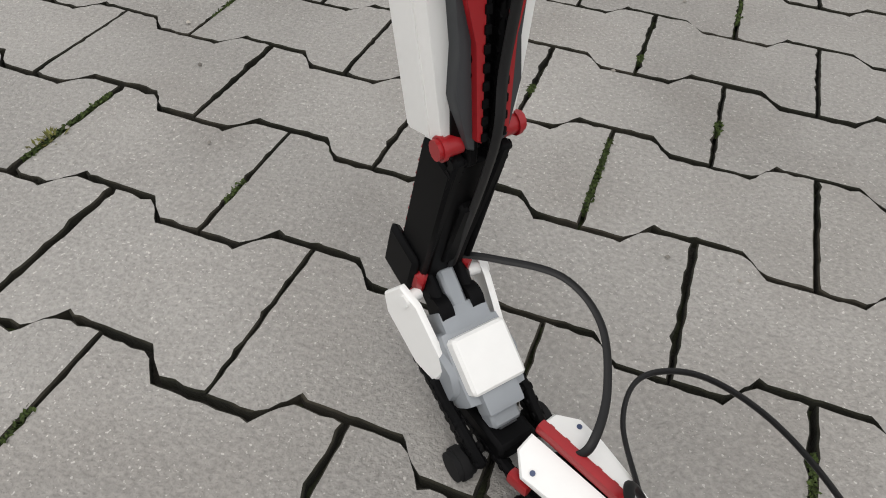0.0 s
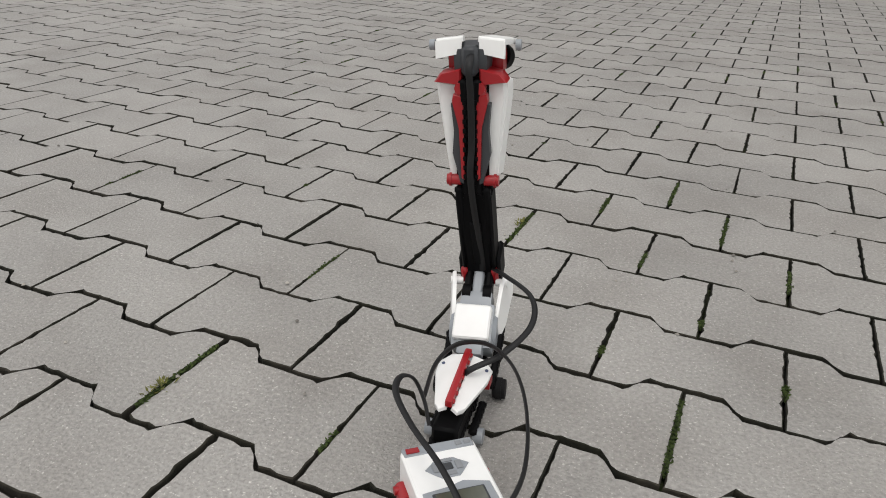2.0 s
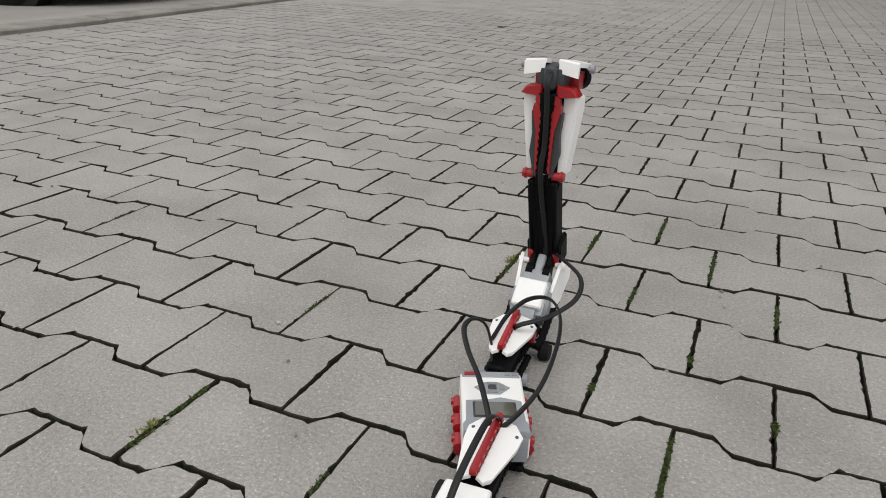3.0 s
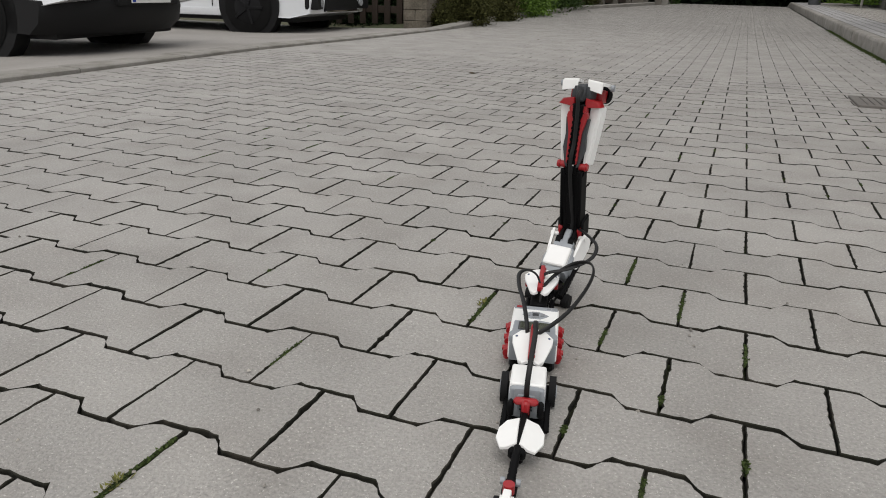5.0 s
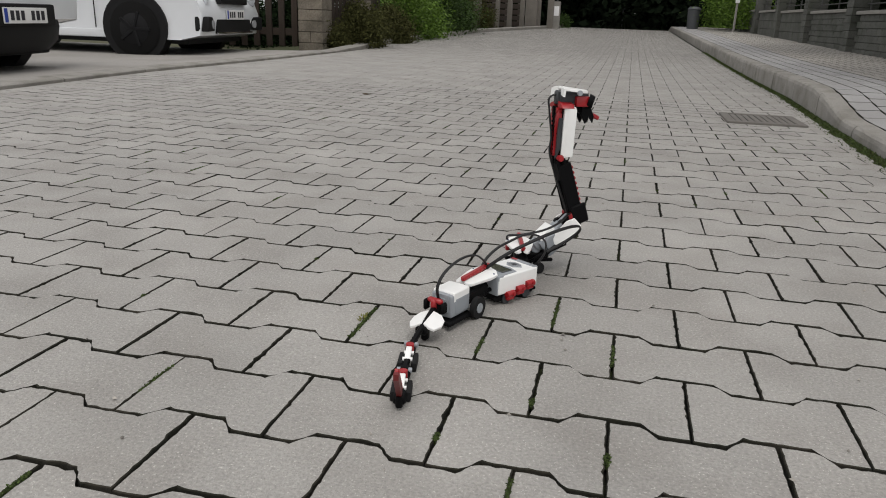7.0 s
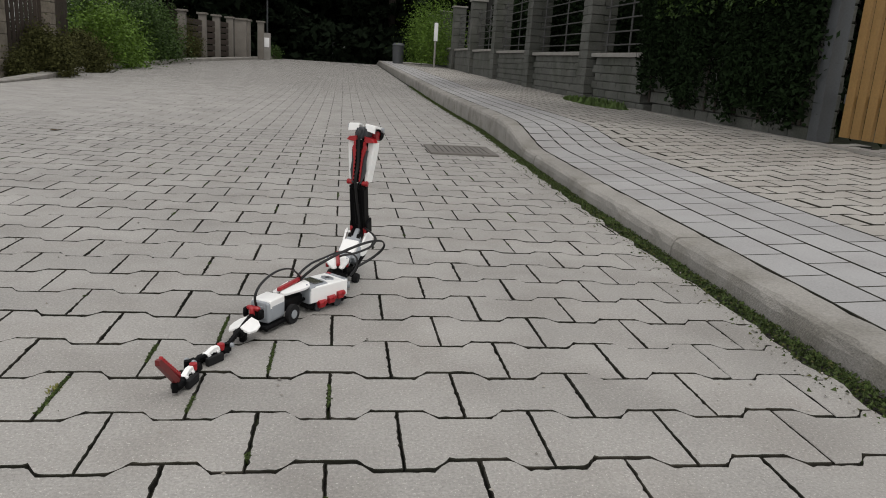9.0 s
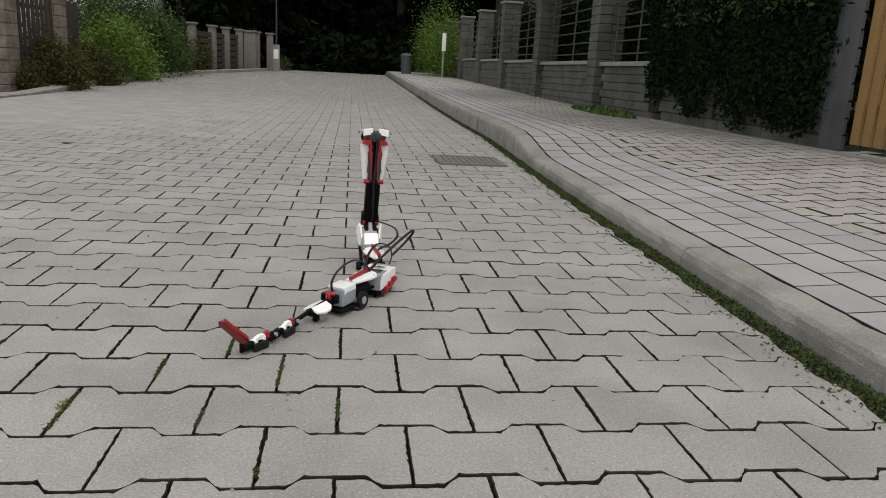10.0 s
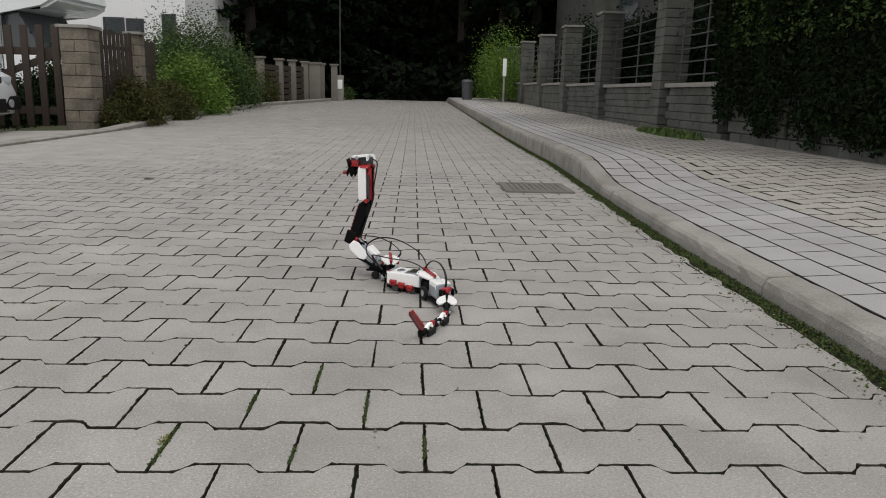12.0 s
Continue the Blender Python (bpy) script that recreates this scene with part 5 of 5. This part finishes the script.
def shield_pair(ch, y0, y1, z, w0, w1, tilt=4.0):
    """Two white panels with a red spine between them."""
    for s in (-1, 1):
        m = Matrix.Translation((0, (y0 + y1) / 2, z)) @ pose(0, 0, 0, tilt, s * 14, 0)
        l = (y0 - y1) / 2
        pts = [(0.004, l), (w0 * 0.6, l), (w0, l * 0.72), (w0 * 0.98, l * 0.3), (w1, -l * 0.86), (w1 * 0.7, -l), (0.004, -l * 0.92)]
        bm = bmesh.new()
        add_prism(bm, [(s * x, y) for x, y in pts], -0.004, 0.001, "z", 0.0015, m)
        p = part("shield", bm, M["white"], ch, "white wing-shaped shield panel")
        bm = add_cyl(bmesh.new(), m @ Vector((s * w0 * 0.78, l * 0.62, -0.001)), m @ Vector((s * w0 * 0.78, l * 0.62, 0.002)), 0.0018, seg=10)
        part("pin", bm, M["blue"], p, "blue pin end")
    bm = bmesh.new()
    m = Matrix.Translation((0, (y0 + y1) / 2, z + 0.004)) @ pose(0, 0, 0, tilt, 0, 0)
    l = (y0 - y1) / 2
    add_box(bm, m.translation, (0.0075, 2 * l * 0.98, 0.008), 0.0025, 2, m.to_3x3())
    for k in range(7):
        add_box(bm, m @ Vector((0.0035, -l * 0.85 + 2 * l * 0.14 * k, 0.0)), (0.004, 0.005, 0.004), 0.001, 1, m.to_3x3())
    part("spine", bm, M["red"], ch, "red toothed spine")


def seg_link(robot):
    bm = bmesh.new()
    for s in (-1, 1):
        beam(bm, (s * 0.011, 0.0, 0.03), (s * 0.011, -0.120, 0.03))
        beam(bm, (s * 0.011, -0.012, 0.03), (s * 0.011, -0.030, 0.058))
        beam(bm, (s * 0.020, -0.005, 0.02), (s * 0.020, -0.05, 0.02))
    add_box(bm, (0, -0.048, 0.04), (0.026, 0.085, 0.02), 0.003)
    add_cyl(bm, (0, 0, 0.008), (0, 0, 0.05), 0.006, seg=12)
    ch = part("link_segment", bm, M["black"], robot, "black link under white shields")
    shield_pair(ch, 0.006, -0.080, 0.070, 0.029, 0.016, 5)
    for s in (-1, 1):
        bm = add_cyl(bmesh.new(), (s * 0.020, -0.045, 0.012), (s * 0.030, -0.045, 0.012), 0.0085, seg=14)
        part("roller", bm, M["grey"], ch, "small grey roller")
    for s in (-1, 1):
        box_part("connector", (s * 0.0235, -0.004, 0.050), (0.008, 0.016, 0.010), M["red"], ch, 0.003, "red connector")
    return ch


def seg_brick(robot):
    """The control brick."""
    bm = bmesh.new()
    for s in (-1, 1):
        beam(bm, (s * 0.026, -0.002, 0.012), (s * 0.026, -0.110, 0.012))
    add_box(bm, (0, -0.056, 0.012), (0.06, 0.1, 0.014), 0.003)
    add_cyl(bm, (0, 0, 0.006), (0, 0, 0.05), 0.006, seg=12)
    ch = part("brick_segment", bm, M["black"], robot, "black frame under the control brick")
    bm = add_box(bmesh.new(), (0, -0.056, 0.0395), (0.0695, 0.108, 0.036), 0.005, 3)
    case = part("brick_case", bm, M["white"], ch, "white control brick casing")
    bm = bmesh.new()
    add_box(bm, (0, -0.006, 0.0545), (0.066, 0.0125, 0.008), 0.0015)
    part("top_strip", bm, M["grey"], case, "grey strip with ports")
    bm = bmesh.new()
    add_prism(bm, [(-0.031, -0.092), (-0.034, -0.098), (-0.034, -0.1115), (0.034, -0.1115), (0.034, -0.098), (0.031, -0.092), (0.030, -0.058), (0.018, -0.054), (0.008, -0.051), (-0.006, -0.055), (-0.030, -0.058)], 0.050, 0.0592, "z", 0.0015)
    add_box(bm, (0, -0.108, 0.036), (0.066, 0.009, 0.03), 0.003, 2)
    frame_ = part("screen_frame", bm, M["grey"], case, "light grey screen surround")
    bm = add_box(bmesh.new(), (0, -0.0755, 0.0588), (0.046, 0.0275, 0.003), 0.001)
    part("screen_rim", bm, M["dgrey"], frame_)
    bm = add_box(bmesh.new(), (0, -0.0755, 0.0601), (0.042, 0.0235, 0.002), 0.0005)
    part("screen", bm, M["screen"], frame_, "dull greenish display")
    bm = bmesh.new()
    add_prism(bm, [(-0.020, -0.032), (-0.013, -0.026), (-0.009, -0.022), (0.009, -0.022), (0.013, -0.026), (0.020, -0.032), (0.013, -0.040), (0.008, -0.045), (-0.008, -0.045), (-0.013, -0.040)], 0.056, 0.0588, "z", 0.001)
    pad = part("button_pad", bm, M["grey"], case, "grey button cross")
    bm = bmesh.new()
    add_box(bm, (0, -0.033, 0.0592), (0.0095, 0.0085, 0.002), 0.001)
    part("centre_button", bm, M["dgrey"], pad, "dark grey centre button")
    for x, y, w, l in ((-0.0105, -0.033, 0.006, 0.010), (0.0105, -0.033, 0.006, 0.010), (0, -0.0255, 0.012, 0.004), (0, -0.0415, 0.012, 0.004)):
        box_part("button", (x, y, 0.0589), (w, l, 0.002), M["cap_grey"], pad, 0.0008)
    box_part("badge", (-0.024, -0.006, 0.0589), (0.012, 0.006, 0.0014), M["red"], case, 0.0004, "small red badge")
    bm = bmesh.new()
    for k in range(2):
        add_box(bm, (0.019 + 0.008 * k, -0.006, 0.0588), (0.006, 0.005, 0.0012), 0.0003)
    part("print", bm, M["cap_grey"], case)
    for s in (-1, 1):
        for k in range(3):
            y, z = -0.026 - 0.027 * k, 0.030 - 0.005 * k
            bm = add_cyl(bmesh.new(), (s * 0.037, y - 0.010, z), (s * 0.037, y + 0.010, z), 0.006, seg=12)
            add_box(bm, (s * 0.037, y, z - 0.006), (0.009, 0.02, 0.012), 0.003)
            add_cyl(bm, (s * 0.0365, y + 0.005, z + 0.001), (s * 0.0445, y + 0.005, z + 0.001), 0.0042, seg=10)
            part("side_connector", bm, M["red"], ch, "red side connector")
    for s in (-1, 1):
        for y in (-0.03, -0.085):
            part("roller", add_cyl(bmesh.new(), (s * 0.027, y, 0.010), (s * 0.033, y, 0.010), 0.010, seg=14), M["dgrey"], ch)
    # cables over the brick: one fixed arch, one free loop that swings about the line between its ends
    pts = [(-0.006, -0.116, 0.050), (-0.010, -0.106, 0.076), (-0.018, -0.066, 0.092), (-0.028, -0.016, 0.096), (-0.031, 0.026, 0.100), (-0.020, 0.052, 0.098), (-0.004, 0.062, 0.086), (0.004, 0.052, 0.066), (0.004, 0.034, 0.050)]
    part("cable", add_sweep(bmesh.new(), spline(pts, 8), 0.0066, 0.0034), M["rubber"], ch, "flat black cable arching over the brick")
    pts = [(0, -0.116, -0.014), (0, -0.112, 0.014), (0, -0.082, 0.052), (0, -0.022, 0.082), (0, 0.036, 0.095), (0, 0.084, 0.088), (0, 0.108, 0.062), (0, 0.096, 0.032), (0, 0.058, 0.006)]
    loop = part("cable_loop", add_sweep(bmesh.new(), spline(pts, 9), 0.0066, 0.0034), M["rubber"], ch, "loose flat black cable loop")
    return ch, loop


def seg_motor(robot):
    """Rear drive segment."""
    bm = bmesh.new()
    for s in (-1, 1):
        beam(bm, (s * 0.014, 0.0, 0.03), (s * 0.014, -0.095, 0.03))
        beam(bm, (s * 0.026, -0.055, 0.012), (s * 0.026, -0.158, 0.012))
    add_box(bm, (0, -0.055, 0.034), (0.034, 0.08, 0.026), 0.004)
    add_box(bm, (0, -0.12, 0.010), (0.05, 0.07, 0.010), 0.003)
    add_box(bm, (0, -0.158, 0.038), (0.012, 0.02, 0.03), 0.003)
    for s in (-1, 1):
        add_box(bm, (s * 0.018, -0.163, 0.042), (0.008, 0.014, 0.02), 0.003)
    ch = part("drive_segment", bm, M["black"], robot, "black frame of the rear drive segment")
    shield_pair(ch, 0.008, -0.082, 0.066, 0.029, 0.018, 3)
    bm = add_box(bmesh.new(), (0, -0.114, 0.0535), (0.0445, 0.050, 0.019), 0.005, 3)
    mt = part("motor", bm, M["white"], ch, "white and grey drive motor block")
    bm = add_box(bmesh.new(), (0, -0.116, 0.038), (0.043, 0.058, 0.042), 0.006, 3)
    add_box(bm, (0, -0.1425, 0.043), (0.031, 0.012, 0.034), 0.004, 2)
    add_box(bm, (0, -0.1475, 0.041), (0.022, 0.008, 0.024), 0.003, 2)
    for s in (-1, 1):
        add_box(bm, (s * 0.021, -0.112, 0.036), (0.004, 0.044, 0.03), 0.002)
    part("motor_case", bm, M["grey"], mt, "light grey motor casing")
    bm = bmesh.new()
    for k in range(4):
        add_box(bm, (0, -0.1520, 0.034 + 0.005 * k), (0.016, 0.002, 0.0022), 0.0004)
    part("vent", bm, M["dgrey"], mt)
    for s in (-1, 1):
        w = part("wheel", add_cyl(bmesh.new(), (s * 0.027, -0.076, 0.020), (s * 0.036, -0.076, 0.020), 0.020, seg=22), M["tread"], ch, "black wheel with grey hub")
        bm = add_cyl(bmesh.new(), (s * 0.033, -0.076, 0.020), (s * 0.0375, -0.076, 0.020), 0.010, 0.009, 14)
        part("hub", bm, M["grey"], w)
    bm = bmesh.new()
    add_box(bm, (0, -0.163, 0.052), (0.030, 0.010, 0.009), 0.003)
    add_box(bm, (0, -0.168, 0.046), (0.010, 0.010, 0.020), 0.003)
    part("cross_joint", bm, M["red"], ch, "red cross joint")
    path = spline([(0.0, -0.152, 0.046), (0.000, -0.158, 0.075), (0.002, -0.138, 0.098), (0.004, -0.095, 0.110), (0.003, -0.045, 0.104), (0.002, -0.008, 0.080), (0.0, 0.006, 0.056)], 9)
    part("cable", add_sweep(bmesh.new(), path, 0.0066, 0.0034), M["rubber"], ch, "flat black cable arching over the drive segment")
    return ch


def seg_wing(robot):
    bm = bmesh.new()
    beam(bm, (0, 0.0, 0.040), (0, -0.060, 0.030), 0.0085, False)
    beam(bm, (0, -0.060, 0.030), (0, -0.112, 0.018), 0.0085)
    add_box(bm, (0, -0.045, 0.024), (0.02, 0.05, 0.014), 0.003)
    add_box(bm, (0, -0.045, 0.009), (0.012, 0.016, 0.018), 0.003)
    add_cyl(bm, (0, -0.115, 0.006), (0, -0.115, 0.024), 0.005, seg=12)
    ch = part("wing_segment", bm, M["black"], robot, "black tail beam with white wings")
    for s in (-1, 1):
        m = Matrix.Translation((s * 0.003, -0.038, 0.038)) @ pose(0, 0, 0, 6, s * 24, 0)
        pts = [(0.0, 0.022), (0.016, 0.023), (0.026, 0.012), (0.028, -0.006), (0.021, -0.025), (0.012, -0.027), (0.0, -0.024)]
        bm = bmesh.new()
        add_prism(bm, [(s * x, y) for x, y in pts], -0.0035, 0.001, "z", 0.0012, m)
        part("wing", bm, M["white"], ch, "white wing panel")
        bm = add_cyl(bmesh.new(), (s * 0.006, -0.112, 0.020), (s * 0.011, -0.112, 0.020), 0.0042, seg=12)
        part("bush", bm, M["grey"], ch)
    return ch


def seg_tail(robot, length, tip):
    bm = bmesh.new()
    beam(bm, (0, 0.010, 0.016), (0, -length, 0.016), 0.008)
    add_box(bm, (0, 0.0, 0.013), (0.016, 0.022, 0.012), 0.003)
    add_box(bm, (0, -length + 0.012, 0.013), (0.018, 0.024, 0.013), 0.003)
    add_cyl(bm, (0, -length, 0.005), (0, -length, 0.022), 0.005, seg=12)
    ch = part("tail_tip_segment" if tip else "tail_segment", bm, M["black"], robot, "black tail beam")
    for s in (-1, 1):
        w = add_box(bmesh.new(), (s * 0.0105, -0.036, 0.0085), (0.0085, 0.038, 0.015), 0.003, 2)
        part("tyre_block", w, M["tread"], ch, "dark rubber tyre block")
        if not tip:
            bm = add_cyl(bmesh.new(), (s * 0.006, -length + 0.008, 0.018), (s * 0.011, -length + 0.008, 0.018), 0.0042, seg=12)
            part("bush", bm, M["grey"], ch)
    bm = add_prism(bmesh.new(), [(-0.014, 0.018), (-0.046, 0.016), (-0.048, 0.020), (-0.030, 0.027), (-0.018, 0.026)], -0.0042, 0.0042, "x", 0.001)
    for q in (-0.022, -0.044):
        add_cyl(bm, (-0.0075, q, 0.017), (0.0075, q, 0.017), 0.0032, seg=10)
    part("axle_cover", bm, M["white"], ch, "white axle cover")
    bm = bmesh.new()
    add_cyl(bm, (0, -0.010, 0.016), (0, -0.010, 0.027), 0.0065, seg=14)
    part("swivel", bm, M["red"], ch, "red swivel")
    if tip:
        bm = bmesh.new()
        m = Matrix.Translation((0, -length + 0.005, 0.020)) @ pose(0, 0, 0, -42, 0, 0)
        add_prism(bm, [(0.004, -0.004), (-0.078, 0.000), (-0.084, 0.006), (-0.078, 0.011), (0.004, 0.007)], -0.0035, 0.0035, "x", 0.001, m)
        rt = part("rattle", bm, M["rust"], ch, "raised dark red blade-shaped rattle")
        bm = bmesh.new()
        add_box(bm, m @ Vector((0, -0.036, 0.011)), (0.0075, 0.082, 0.006), 0.002, 1, m.to_3x3())
        for k in range(9):
            add_box(bm, m @ Vector((0, -0.002 - 0.009 * k, 0.0145)), (0.006, 0.005, 0.004), 0.001, 1, m.to_3x3())
        part("rattle_teeth", bm, M["red"], rt, "red toothed edge")
    return ch


M["rust"] = mat("dark_red_plastic", (0.13, 0.012, 0.012), 0.4, 0.1, 90, 8.0)
M["cap_grey"] = mat("mid_grey_plastic", (0.22, 0.23, 0.24), 0.4, 0.05, 90, 8.0)


NECK = 1.075


def stretch(ob):
    """Brings the raised neck and the head to their full height above the motor."""
    if ob.data.users == 1:
        for v in ob.data.vertices:
            v.co.z += (NECK - 1) * max(0.0, v.co.z - 0.11)
    for child in ob.children:
        stretch(child)


def build_robot():
    robot = thing("snake_robot", "white, red and black plastic toy snake robot creeping over the paving", "toy robot")
    brick, loop = seg_brick(robot)
    head_end = seg_front(robot)
    bpy.context.view_layer.update()
    stretch(head_end)
    return robot, loop, [head_end, seg_link(robot), brick, seg_motor(robot), seg_wing(robot), seg_tail(robot, 0.090, False), seg_tail(robot, 0.075, True)]


robot, cable_loop, segments = build_robot()

build_pavement()
build_road()

# seconds; middle of the brick; headings in degrees (to the left of the street's direction) of the seven segments;
# the front segment's nod and sideways lean
CREEP = [
    (0, 1.040, -0.069, 53, 66, 59, 22, 0, -14, -13, -4, -1),
    (0.5, 0.958, 0.002, 59, 76, 56, 25, 5, -10, -12, -2, 3),
    (1, 0.794, -0.040, 30, 13, 45, 28, 10, -5, -10, 1, 2),
    (1.5, 0.767, 0.079, 29, 31, 44, 28, 15, 0, -5, 2, -1),
    (2, 0.696, 0.143, 12, 9, 42, 22, 18, 8, 0, -1, -4),
    (2.5, 0.666, 0.228, 4, 5, 35, 12, 18, 12, 6, -1, -1),
    (4.5, 0.686, 0.612, 11, 9, -3, -6, 15, 15, 14, -2, 1),
    (5, 0.659, 0.669, -7, 10, 12, 12, 8, 8, 8, -3, 2),
    (5.5, 0.659, 0.761, -14, 11, 14, 4, 8, 8, 8, -2, 0),
    (6, 0.654, 0.833, -39, 3, 5, 5, 10, 17, 17, 0, -4),
    (6.5, 0.694, 0.938, -49, 6, -20, -7, 4, 14, 16, -2, -2),
    (7, 0.747, 1.022, -62, 15, -34, -21, -4, 10, 12, -1, -3),
    (7.5, 0.784, 1.080, -61, -4, -47, -28, -8, -1, 5, -2, -3),
    (9.5, 0.991, 1.358, -19, 3, -46, -33, -27, -43, -34, -2, 4),
    (10, 1.039, 1.465, 4, 12, -22, -32, -38, -27, -38, 0, 1),
    (10.5, 1.042, 1.541, 29, 4, -1, -23, -31, -45, -36, 0, 1),
    (11, 1.009, 1.628, 50, -3, 12, -3, -27, -45, -31, -2, 0),
    (11.5, 0.969, 1.715, 65, -14, 61, 3, -12, -30, -28, -1, 2),
    (12, 0.923, 1.800, 71, 4, 63, 21, -3, -22, -28, -1, 2),
]


def ahead(deg):
    return Vector((-math.sin(radians(deg)), math.cos(radians(deg)), 0))


def motions():
    """The snake creeps along the street, its segments swinging on their pivots."""
    body, parts = [], [[] for _ in segments]
    for t, bx, by, *turns, nod, lean in CREEP:
        brick = Vector((bx, by, 0))
        front = [None] * 7
        front[2] = brick + ahead(turns[2]) * LINKS[2] / 2
        front[1] = front[2] + ahead(turns[1]) * LINKS[1]
        front[0] = front[1] + ahead(turns[0]) * LINKS[0]
        for k in range(3, 7):
            front[k] = front[k - 1] - ahead(turns[k - 1]) * LINKS[k - 1]
        base = pose(bx, by, 0, 0, 0, turns[2])
        body.append((t, base))
        for k in range(7):
            parts[k].append((t, base.inverted() @ pose(front[k].x, front[k].y, 0, 0 if k else nod, 0 if k else lean, turns[k])))
    walk(robot, body)
    for seg, rows in zip(segments, parts):
        walk(seg, rows)
    # the loose cable sways on its side
    walk(cable_loop, [(t, pose(0, 0, 0.064, 0, a, 0)) for t, a in ((0, 72), (1, 72), (2.5, 64), (3.5, 54), (4.5, 58), (5.5, 62), (6.5, 52), (7.5, 36), (8.5, 36), (9.5, 36), (12, 40))])


motions()
